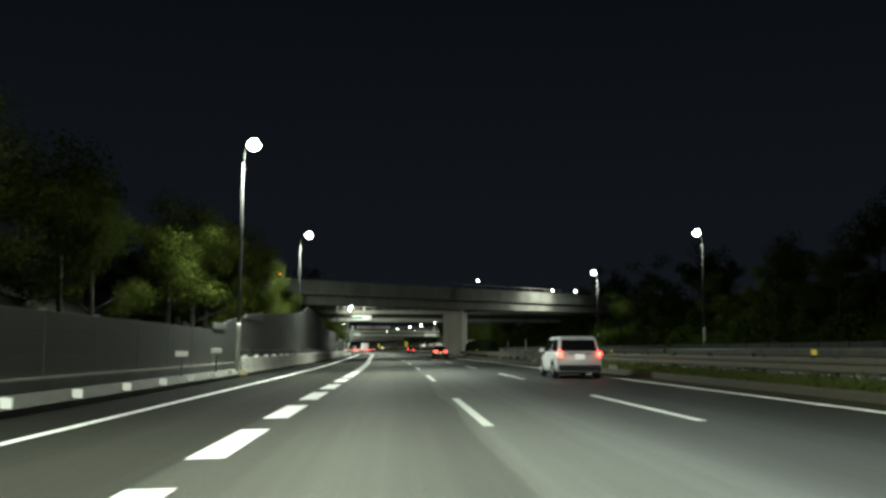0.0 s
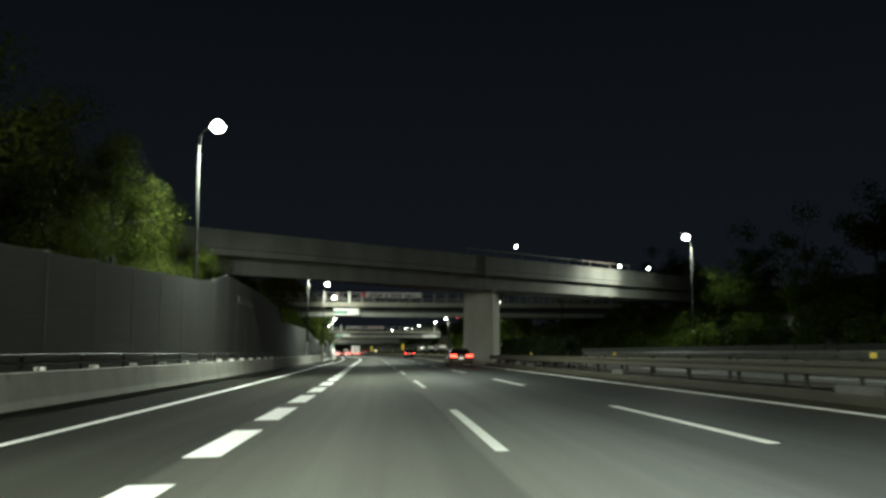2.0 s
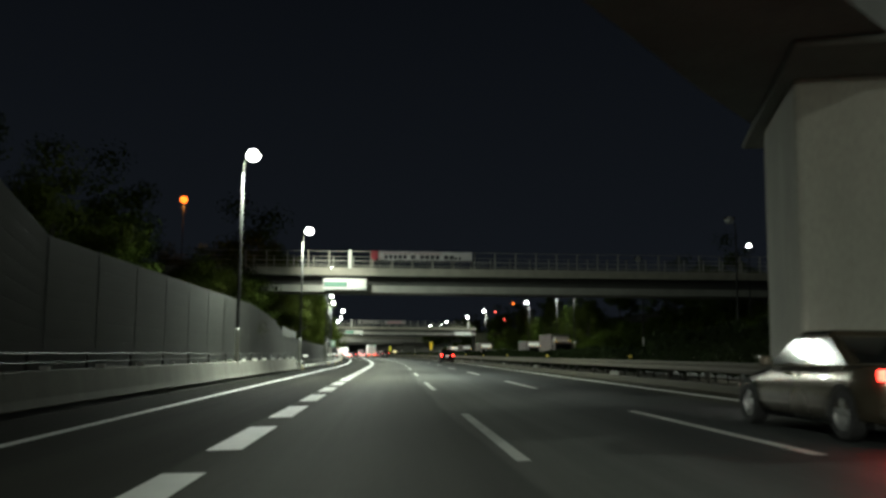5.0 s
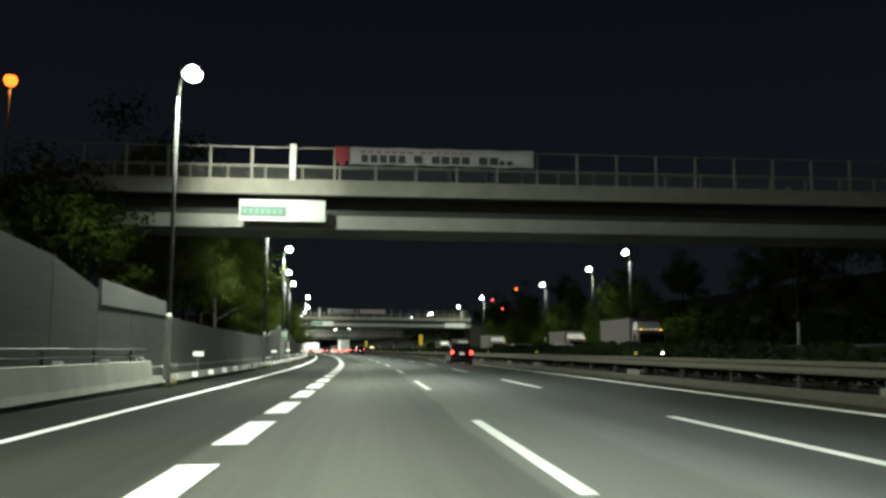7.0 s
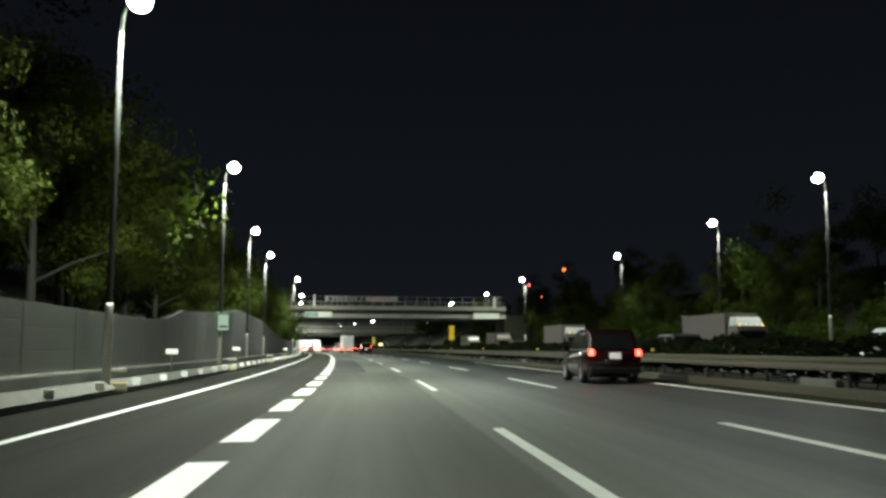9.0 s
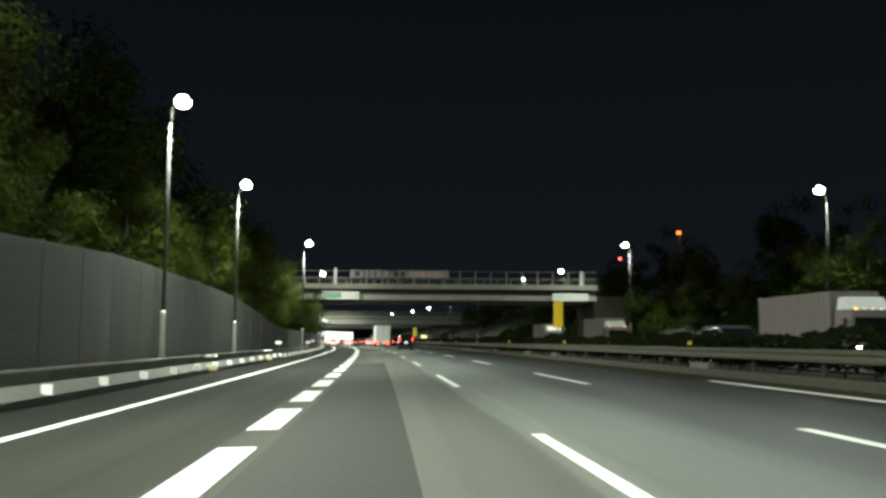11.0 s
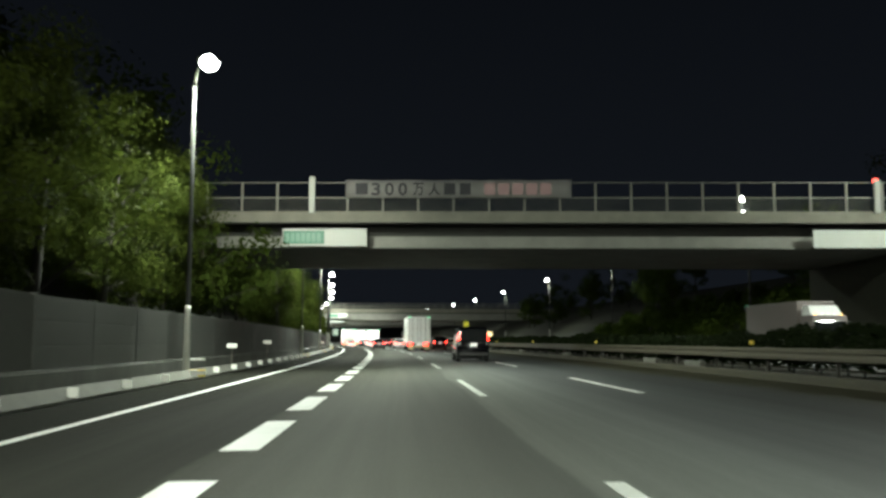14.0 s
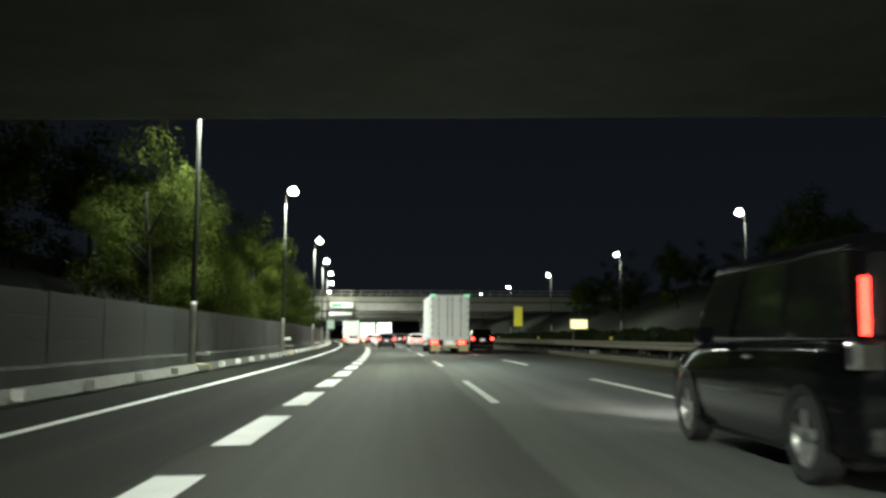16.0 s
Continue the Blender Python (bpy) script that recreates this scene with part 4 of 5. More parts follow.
# ---- trees ----
def crown_mesh(blobs, n, size, seed, wide=0.5):
    """A crown of n leaves over the clumps: small ones on the outside, fewer and larger ones within."""
    rng = np.random.default_rng(seed)
    inner = n // 5
    which = rng.integers(len(blobs), size=n)
    centre = np.array([b[0] for b in blobs])[which]
    radius = np.array([b[1] for b in blobs])[which]
    d = rng.normal(size=(n, 3))
    d /= np.linalg.norm(d, axis=1)[:, None]
    depth = rng.uniform(0.72, 1.06, n)
    depth[:inner] = rng.uniform(0.3, 0.75, inner)
    c = centre + d * (radius * depth)[:, None] * np.array((1, 1, 0.8))
    # leaves lie roughly along the clump's skin, tips hanging
    a = np.cross(d, rng.normal(size=(n, 3)) + (0, 0, 0.8)) + rng.normal(size=(n, 3)) * 0.3
    a /= np.linalg.norm(a, axis=1)[:, None]
    e = np.cross(a, d + rng.normal(size=(n, 3)) * 0.3)
    e /= np.linalg.norm(e, axis=1)[:, None]
    s = size * rng.uniform(0.6, 1.4, n)
    s[:inner] *= 1.7
    a, e = a * s[:, None], e * (s * wide)[:, None]
    verts = np.stack([c - a, c + e, c + a, c - e], axis=1).reshape(-1, 3)
    k = np.arange(n) * 4
    faces = np.stack([np.stack([k, k + 1, k + 2], 1), np.stack([k, k + 2, k + 3], 1)], 1).reshape(-1, 3)
    me = bpy.data.meshes.new("crown")
    me.from_pydata(verts.tolist(), [], faces.tolist())
    return me


def tree(seed, height, spread, leaves, leaf_mat, label, low=0.35, size=0.07):
    """A tapered trunk with limbs and a crown of small leaves in uneven clumps."""
    rng = np.random.default_rng(seed)
    tr = thing("tree", label, "tree")
    bm = bmesh.new()
    top = height * 0.72
    lean = rng.uniform(-0.5, 0.5, 2)
    stem = [(lean[0] * s * s, lean[1] * s * s, top * s - 0.4 * (s == 0)) for s in (0, 0.3, 0.65, 1.0)]
    tube(bm, stem, [0.17, 0.14, 0.09, 0.03], 8)
    blobs = []
    for k in range(12):
        s = rng.uniform(low, 0.95)
        a = rng.uniform(0, 2 * math.pi)
        base = Vector((lean[0] * s * s, lean[1] * s * s, top * s))
        out = spread * rng.uniform(0.45, 0.95) * (1.15 - 0.6 * s)
        tip = base + Vector((math.cos(a) * out, math.sin(a) * out, height * rng.uniform(0.06, 0.22)))
        tube(bm, [base, base.lerp(tip, 0.5) + Vector((0, 0, 0.12)), tip], [0.06, 0.04, 0.015], 6)
        blobs.append((np.array(tip), rng.uniform(0.28, 0.5) * spread * 0.85))
        blobs.append((np.array(base.lerp(tip, 0.6)) + rng.normal(size=3) * 0.3, rng.uniform(0.25, 0.4) * spread * 0.8))
    blobs.append((np.array((lean[0], lean[1], height * 0.9)), spread * 0.42))
    part("trunk", bm, M["bark"], tr, smooth=True)
    me = crown_mesh(blobs, leaves, size, seed + 5)
    me.materials.append(leaf_mat)
    ob = new("crown", me)
    ob.parent = tr
    return tr


def ground_z(off):
    return float(np.interp(off, [p[0] for p in PROFILE], [p[1] for p in PROFILE])) + BANK * (min(max(off, -8), 34) - 1.9)


KINDS = [tree(11 + i, h, s, n, M["leaf"], "leafy green roadside tree on the bank", 0.22, 0.062) for i, (h, s, n) in enumerate(((7.5, 3.1, 14000), (9.0, 3.5, 16000), (6.5, 2.8, 12500), (10.0, 3.4, 16000)))]
KINDS += [tree(31 + i, h, s, n, M["leaf_dark"], "tall dark tree standing on the slope", 0.1, 0.14) for i, (h, s, n) in enumerate(((10.0, 4.0, 4400), (12.0, 4.4, 4400)))]
rng = np.random.default_rng(5)
used = set()


def plant(kind, off, y, s, group):
    z = ground_z(off) - 0.15
    m = pose(road_x(y) + off, y, z, 0, 0, float(rng.uniform(0, 360))) @ Matrix.Diagonal((s, s, s * float(rng.uniform(0.92, 1.1)), 1))
    if kind not in used:
        used.add(kind)
        ob = KINDS[kind]
        ob.matrix_basis = m
    else:
        ob = copy_thing(KINDS[kind], m)
        ob.matrix_basis = m
    tagged(ob, group=group)
    return ob


# near row on the merging side: station, offset, kind, size
for y, off, k, s in ((26, -10.5, 1, 0.8), (37, -10.2, 3, 0.75), (48, -9.6, 1, 0.95), (53, -9.4, 3, 0.95), (57, -9.4, 0, 1.1), (64, -9.2, 3, 0.95), (70, -9.8, 1, 1.0), (77, -9.6, 3, 0.95), (84.5, -9.9, 1, 1.05), (91, -9.6, 1, 1.0), (97, -9.0, 0, 1.05), (104, -9.4, 2, 1.1),
                     (126, -9.4, 2, 1.0), (134, -9.2, 0, 0.9), (160, -9.0, 0, 0.9), (167, -9.0, 2, 1.0), (195, -9.8, 1, 1.1), (200, -11.6, 3, 1.2), (206, -11.2, 3, 1.2), (211, -10.6, 1, 1.15),
                     (220, -9.8, 3, 1.1), (226, -10.2, 1, 1.3), (230, -9.0, 2, 1.1), (246, -10.7, 3, 1.1), (252, -10.1, 1, 1.1), (258, -10.3, 0, 1.1), (274, -10.3, 1, 0.9), (279, -9.9, 0, 0.9),
                     (295, -9.9, 1, 0.95), (301, -10.3, 3, 0.9), (308, -9.0, 0, 1.0), (314, -9.4, 1, 1.0), (320, -9.0, 3, 1.0), (326, -8.8, 1, 1.05), (331, -9.0, 3, 1.0), (336, -9.0, 1, 1.0), (371, -7.5, 1, 0.95), (376.5, -7.9, 1, 0.85),
                     (382, -8.4, 0, 0.88), (388, -8.4, 2, 0.9), (394, -8.5, 2, 0.8), (400, -8.6, 2, 0.65), (405, -8.6, 0, 1.15), (411, -8.8, 1, 1.0), (420, -8.6, 0, 1.1), (428, -8.8, 3, 0.9), (440, -8.6, 1, 0.9), (450, -8.6, 0, 1.1), (470, -8.8, 1, 0.9)):
    plant(k, off - 0.5, y, s * 1.05, "trees behind the noise wall")
y = 20.0
while y < 520:
    if 344 < y < 370:
        y += 26.0
    plant(4 + int(rng.integers(2)), float(rng.uniform(-20, -13)), y + float(rng.uniform(-2, 2)), float(rng.uniform(0.75, 1.05)) * (1.5 if 210 < y < 345 else 0.7 if 165 < y < 210 else 0.95), "trees on the slope")
    y += 6.5
y = 30.0
while y < 520:
    plant(4 + int(rng.integers(2)), float(rng.uniform(37, 50)), y + float(rng.uniform(-2, 2)), float(rng.uniform(0.55, 0.95)), "trees on the far slope")
    y += 7.0
for y, off, k, s in ((184, -12.0, 4, 0.85), (186.0, -11.0, 4, 0.9), (174, -13.5, 4, 0.7), (336.8, -7.9, 5, 0.88)):
    plant(k, off, y, s, "trees on the slope")
for y, off, k, s in ((62, 34, 1, 0.9), (74, 34.5, 0, 1.1), (88, 35, 2, 1.0), (150, 35, 2, 0.8), (252, 35.5, 3, 0.75), (257, 35, 0, 0.9), (271, 36, 1, 0.8), (284, 36, 3, 0.85), (300, 36, 0, 0.9), (312, 35, 1, 0.7), (322, 34.5, 2, 0.9), (338, 33.5, 4, 0.62), (339, 37.5, 5, 0.6), (335.5, 40.5, 4, 0.7)):
    plant(k, off, y, s, "trees beyond the far side")


# low shrubs that cover the foot of the far slope
def shrub_point(rng):
    """A mounded shrub about 4 m long and 1.8 m high."""
    a, b = rng.uniform(0, 2 * math.pi), rng.uniform(0, 1) ** 0.6
    r = 0.75 + 0.25 * rng.uniform()
    lump = 1 + 0.18 * math.sin(3 * a + 1) + 0.12 * math.sin(7 * a)
    return (1.3 * r * b * lump * math.cos(a), 2.2 * r * b * lump * math.sin(a), max(0.0, 1.8 * r * math.sqrt(max(0.02, 1 - b * b)) * lump))


shrub_kinds = []
for s in range(2):
    sh = thing("shrub", "dark wild shrub on the far slope", "shrub", group="shrubs on the far slope")
    me = leaf_cloud(1500, shrub_point, 0.13, 90 + s)
    me.materials.append(M["leaf_dark"])
    ob = new("foliage", me)
    ob.parent = sh
    for k in range(3):
        a = 2.1 * k + s
        bm = bmesh.new()
        tube(bm, [(0, 0, -0.3), (0.3 * math.cos(a), 0.4 * math.sin(a), 0.5), (0.7 * math.cos(a), 1.1 * math.sin(a), 1.1)], [0.04, 0.03, 0.012], 5)
        part("stem", bm, M["bark"], sh)
    shrub_kinds.append(sh)
count = 0
y = 24.0
while y < 420:
    for off in (32.0, 35.5, 39.5):
        if 290 < y < 362 and off < 35:
            continue
        o, q, size = off + float(rng.uniform(-0.8, 0.8)), y + float(rng.uniform(-1.5, 1.5)), float(rng.uniform(0.8, 1.45))
        m = pose(road_x(q) + o, q, ground_z(o) - 0.15, 0, 0, float(rng.uniform(-25, 25)) + 180 * (count % 2)) @ Matrix.Diagonal((size, size, size * float(rng.uniform(0.8, 1.2)), 1))
        ob = shrub_kinds[count] if count < 2 else copy_thing(shrub_kinds[count % 2], m)
        ob.matrix_basis = m
        count += 1
    y += 4.6


# ---- small roadside things ----
def delineator(y, off, w, h, z, label, mat, group=""):
    """A flat plate on a slim post that stands on the kerb wall."""
    d = thing("delineator", label, "delineator", frame_at(off, y), group)
    bm = bmesh.new()
    tube(bm, [(0, 0.03, 0.3), (0, 0.03, z + h * 0.4)], 0.028, 8)
    part("post", bm, M["galv"], d)
    part("plate", rounded_box((-w / 2, -0.012, z - h / 2), (w / 2, 0.012, z + h / 2), 0.008, 1), mat, d)
    return d


for y, z in ((31.4, 1.2), (37.9, 1.3), (185.1, 1.15), (222, 1.2), (242.6, 1.28), (333, 1.15), (344.9, 1.3), (400.0, 1.2), (297, 1.2)):
    delineator(y, -5.6, 0.46, 0.2, z, "white rectangular plate on a slim post beside the barrier", M["reflector"], "plates on the barrier")
# banded markers at the feet of lamp posts
for y, off in LEFT_LAMPS:
    if y < 44 or y > 176:
        mk = thing("post_marker", "yellow and white banded marker at a lamp post", "marker", frame_at(-5.36, y + 0.25), "lamp post markers")
        part("yellow_band", rounded_box((-0.28, -0.02, 0.10), (0.28, 0.02, 0.16), 0.006, 1), M["reflector_yellow"], mk)
        part("white_band", rounded_box((-0.28, -0.02, 0.162), (0.28, 0.02, 0.28), 0.006, 1), M["reflector"], mk)
        part("yellow_band", rounded_box((-0.28, -0.02, 0.282), (0.28, 0.02, 0.34), 0.006, 1), M["reflector_yellow"], mk)
        part("strap", rounded_box((-0.26, -0.02, 0.66), (0.26, 0.015, 0.74), 0.006, 1), M["reflector"], mk)

green_sign = thing("marker_sign", "small green and white sign on a lamp post", "sign", frame_at(-5.7, 236.8, 2.75))
part("plate", rounded_box((-0.36, -0.015, -0.5), (0.36, 0.015, 0.5), 0.01, 1), M["sign_green"], green_sign)
part("pale_field", rounded_box((-0.27, -0.022, -0.44), (0.29, -0.017, 0.38), 0.002, 1), M["sign_mint"], green_sign, "pale mint field")
bm = bmesh.new()
box(bm, (-0.2, -0.028, -0.32), (0.22, -0.024, -0.2))
part("mark", bm, M["sign_green"], green_sign)
bm = bmesh.new()
tube(bm, [(-0.22, 0.016, 0.2), (-0.22, 0.016 + 0.2, 0.2)], 0.03, 8)
part("clamp", bm, M["galv"], green_sign)
sg2 = thing("marker_sign", "small green and white sign beside the barrier", "sign", frame_at(-4.7, 457.5, 2.9))
part("plate", rounded_box((-0.55, -0.015, -0.65), (0.55, 0.015, 0.65), 0.01, 1), M["sign_green"], sg2)
part("pale_field", rounded_box((-0.48, -0.022, -0.55), (0.48, -0.017, 0.58), 0.002, 1), M["sign_mint"], sg2, "pale mint field")
bm = bmesh.new()
tube(bm, [(0, 0.05, -2.3), (0, 0.05, 0.4)], 0.04, 8)
part("post", bm, M["galv"], sg2)


def yellow_sign(off, y, w, h, z, face):
    s = thing("yellow_sign", "tall lit yellow sign on a post in the median", "sign", frame_at(off, y), "yellow median signs")
    part("board", rounded_box((-w / 2, -0.05, z - h / 2), (w / 2, 0.05, z + h / 2), 0.02, 2), face, s)
    bm = bmesh.new()
    tube(bm, [(0, 0.09, 0.1), (0, 0.09, z + h * 0.3)], 0.045, 8)
    part("post", bm, M["galv"], s)
    part("border", rounded_box((-w / 2 - 0.02, -0.03, z - h / 2 - 0.02), (w / 2 + 0.02, 0.045, z + h / 2 + 0.02), 0.01, 1), M["galv"], s)


# a lit board with a pale yellow face on two posts at the end of the hedge
lit_board = thing("lit_sign", "glowing pale yellow board on two short posts in the median", "sign", frame_at(11.9, 386))
part("face", rounded_box((-0.46, -0.05, 1.45), (0.46, 0.0, 1.93), 0.02, 2), M["lit_board"], lit_board, "glowing pale yellow face")
part("housing", rounded_box((-0.5, 0.002, 1.41), (0.5, 0.12, 1.97), 0.02, 2), M["galv"], lit_board)
for s in (-0.3, 0.3):
    bm = bmesh.new()
    tube(bm, [(s, 0.06, 0.1), (s, 0.06, 1.42)], 0.035, 8)
    part("post", bm, M["galv"], lit_board)
yellow_sign(12.3, 282.5, 0.55, 1.5, 2.55, M["yellow"])
yellow_sign(13.3, 417, 0.75, 1.75, 2.75, M["lemon"])
# amber cat's-eyes on the median rail
amber = mesh_of("amber_marker", rounded_box((-0.06, -0.03, 0), (0.06, 0.03, 0.12), 0.012, 1), M["reflector_yellow"])
for k in range(0, 24):
    ob = new("amber_marker", amber)
    ob.parent = median
    ob.matrix_basis = frame_at(11.72, 18 + 20.0 * k, 0.88)


# ---- vehicles ----
def paint(name, colour, rough=0.28, metal=0.3):
    return material(name, colour, rough, metal=metal, vary=0.06, scale=0.8, grain=60, coat=0.25 if max(colour) > 0.01 else 0.0, spec=0.5 if max(colour) > 0.01 else 0.3)


M["tyre"] = material("tyre_rubber", (0.022, 0.022, 0.022), 0.85, vary=0.15, scale=0.2)
M["rim"] = material("alloy_rim", (0.5, 0.5, 0.5), 0.3, metal=0.9, vary=0.1)
M["glass"] = material("tinted_glass", (0.012, 0.014, 0.014), 0.06, vary=0, spec=0.7)
M["black_trim"] = material("black_trim", (0.02, 0.02, 0.02), 0.5, vary=0.1)
M["chrome"] = material("chrome", (0.7, 0.7, 0.7), 0.15, metal=1.0, vary=0)
M["tail"] = material("tail_light", (0.5, 0.02, 0.02), 0.25, vary=0, emit=(1.0, 0.030, 0.018), emit_strength=22)
M["tail_dim"] = material("rear_reflector", (0.45, 0.02, 0.02), 0.25, vary=0)
M["head"] = material("headlight", (0.9, 0.9, 0.9), 0.2, vary=0, emit=(1.0, 0.97, 0.88), emit_strength=60)
M["head_dim"] = material("white_marker_lamp", (0.8, 0.8, 0.8), 0.3, vary=0, emit=(1.0, 0.98, 0.9), emit_strength=1.2)
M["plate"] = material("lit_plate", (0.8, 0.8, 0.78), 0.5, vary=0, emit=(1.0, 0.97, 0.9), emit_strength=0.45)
M["green_marker"] = material("green_marker_lamp", (0.3, 0.8, 0.5), 0.3, vary=0, emit=(0.25, 1.0, 0.50), emit_strength=1.6)
M["amber_lamp"] = material("amber_marker_lamp", (0.8, 0.4, 0.1), 0.3, vary=0, emit=(1.0, 0.5, 0.05), emit_strength=6)
M["blue_lamp"] = material("blue_marker_lamp", (0.1, 0.2, 0.8), 0.3, vary=0, emit=(0.12, 0.25, 1.0), emit_strength=3)
M["white_box"] = material("white_van_body", (0.80, 0.82, 0.80), 0.42, vary=0.08, scale=1.2, grain=6, stretch=(1, 1, 0.3))
M["door_steel"] = material("door_fittings", (0.22, 0.23, 0.22), 0.5, metal=0.5, vary=0.15)
M["cream"] = material("bumper_cream", (0.62, 0.52, 0.28), 0.5, vary=0.12)
M["grey_box"] = material("grey_van_body", (0.17, 0.145, 0.135), 0.5, vary=0.1, scale=1.2)


def wheel(parent, x, y, r, w, side):
    """A tyre with a spoked rim, on the side (+1 or -1) of the car."""
    bm = bmesh.new()
    sec = [(-w / 2, r * 0.66), (-w / 2, r * 0.93), (-w * 0.38, r), (w * 0.38, r), (w / 2, r * 0.93), (w / 2, r * 0.66)]
    n = 22
    rings = [[bm.verts.new((s, math.cos(2 * math.pi * k / n) * q, math.sin(2 * math.pi * k / n) * q)) for s, q in sec] for k in range(n)]
    for k in range(n):
        a, b = rings[k], rings[(k + 1) % n]
        for i in range(len(sec)):
            bm.faces.new((a[i], b[i], b[(i + 1) % len(sec)], a[(i + 1) % len(sec)]))
    wh = thing_part("wheel", parent, (x, y, r))
    part("tyre", bm, M["tyre"], wh, smooth=False)
    bm = bmesh.new()
    tube(bm, [(-w * 0.3, 0, 0), (w * 0.3, 0, 0)], r * 0.14, 10)
    for k in range(5):
        a = 2 * math.pi * k / 5
        box(bm, (side * w * 0.34 - 0.02, -0.035, 0.05), (side * w * 0.34 + 0.02, 0.035, r * 0.64), Matrix.Rotation(a, 4, "X"))
    box_ring = [(math.cos(2 * math.pi * k / n) * r * 0.64, math.sin(2 * math.pi * k / n) * r * 0.64) for k in range(n)]
    lo = [bm.verts.new((side * w * 0.30, a, b)) for a, b in box_ring]
    hi = [bm.verts.new((side * w * 0.44, a * 1.04, b * 1.04)) for a, b in box_ring]
    bm.faces.new(lo)
    for k in range(n):
        bm.faces.new((lo[k], lo[(k + 1) % n], hi[(k + 1) % n], hi[k]))
    part("rim", bm, M["rim"], wh)
    return wh


def thing_part(name, parent, loc):
    ob = new(name)
    ob.empty_display_size = 0.1
    ob.parent = parent
    ob.location = loc
    return ob


def shell(stations):
    """A car body lofted from the rear: y, half width, low z, top z, tuck of the top."""
    bm = bmesh.new()
    rings = []
    for y, hw, lo, hi, tuck in stations:
        mid = lo + (hi - lo) * 0.55
        half = [(hw * 0.80, lo), (hw * 0.96, lo + 0.06), (hw, lo + (hi - lo) * 0.3), (hw * 1.0, mid), (hw * 0.975, hi - 0.09), (hw * tuck, hi - 0.015), (hw * tuck * 0.8, hi)]
        ring = [(x, z) for x, z in half] + [(-x, z) for x, z in reversed(half)]
        rings.append([bm.verts.new((x, y, z)) for x, z in ring])
    k = len(rings[0])
    for a, b in zip(rings, rings[1:]):
        for i in range(k):
            bm.faces.new((a[i], a[(i + 1) % k], b[(i + 1) % k], b[i]))
    bm.faces.new(rings[0][::-1])
    bm.faces.new(rings[-1])
    return bm


def cabin(base, top, zb, zt, hwb, hwt):
    """The glazed upper part: base and top are (rear y, front y)."""
    bm = bmesh.new()
    lo = [(-hwb, base[0]), (hwb, base[0]), (hwb, base[1]), (-hwb, base[1])]
    hi = [(-hwt, top[0]), (hwt, top[0]), (hwt, top[1]), (-hwt, top[1])]
    a = [bm.verts.new((x, y, zb)) for x, y in lo]
    b = [bm.verts.new((x, y, zt)) for x, y in hi]
    bm.faces.new(a[::-1])
    bm.faces.new(b)
    for i in range(4):
        bm.faces.new((a[i], a[(i + 1) % 4], b[(i + 1) % 4], b[i]))
    bmesh.ops.bevel(bm, geom=bm.edges[:], offset=0.07, segments=3, profile=0.5, affect="EDGES")
    return bm


def pane(a, b, c, d, side, head):
    """A flat pane inside the quad a b c d, set back from its edges and a little proud of it."""
    bm = bmesh.new()

    def at(u, v):
        return a.lerp(b, u).lerp(d.lerp(c, u), v)

    n = (b - a).cross(d - a).normalized() * 0.012
    q = [at(side, head), at(1 - side, head), at(1 - side, 1 - head), at(side, 1 - head)]
    lo = [bm.verts.new(p - n * 0.5) for p in q]
    hi = [bm.verts.new(p + n) for p in q]
    bm.faces.new(lo[::-1])
    bm.faces.new(hi)
    for k in range(4):
        bm.faces.new((lo[k], lo[(k + 1) % 4], hi[(k + 1) % 4], hi[k]))
    return bm


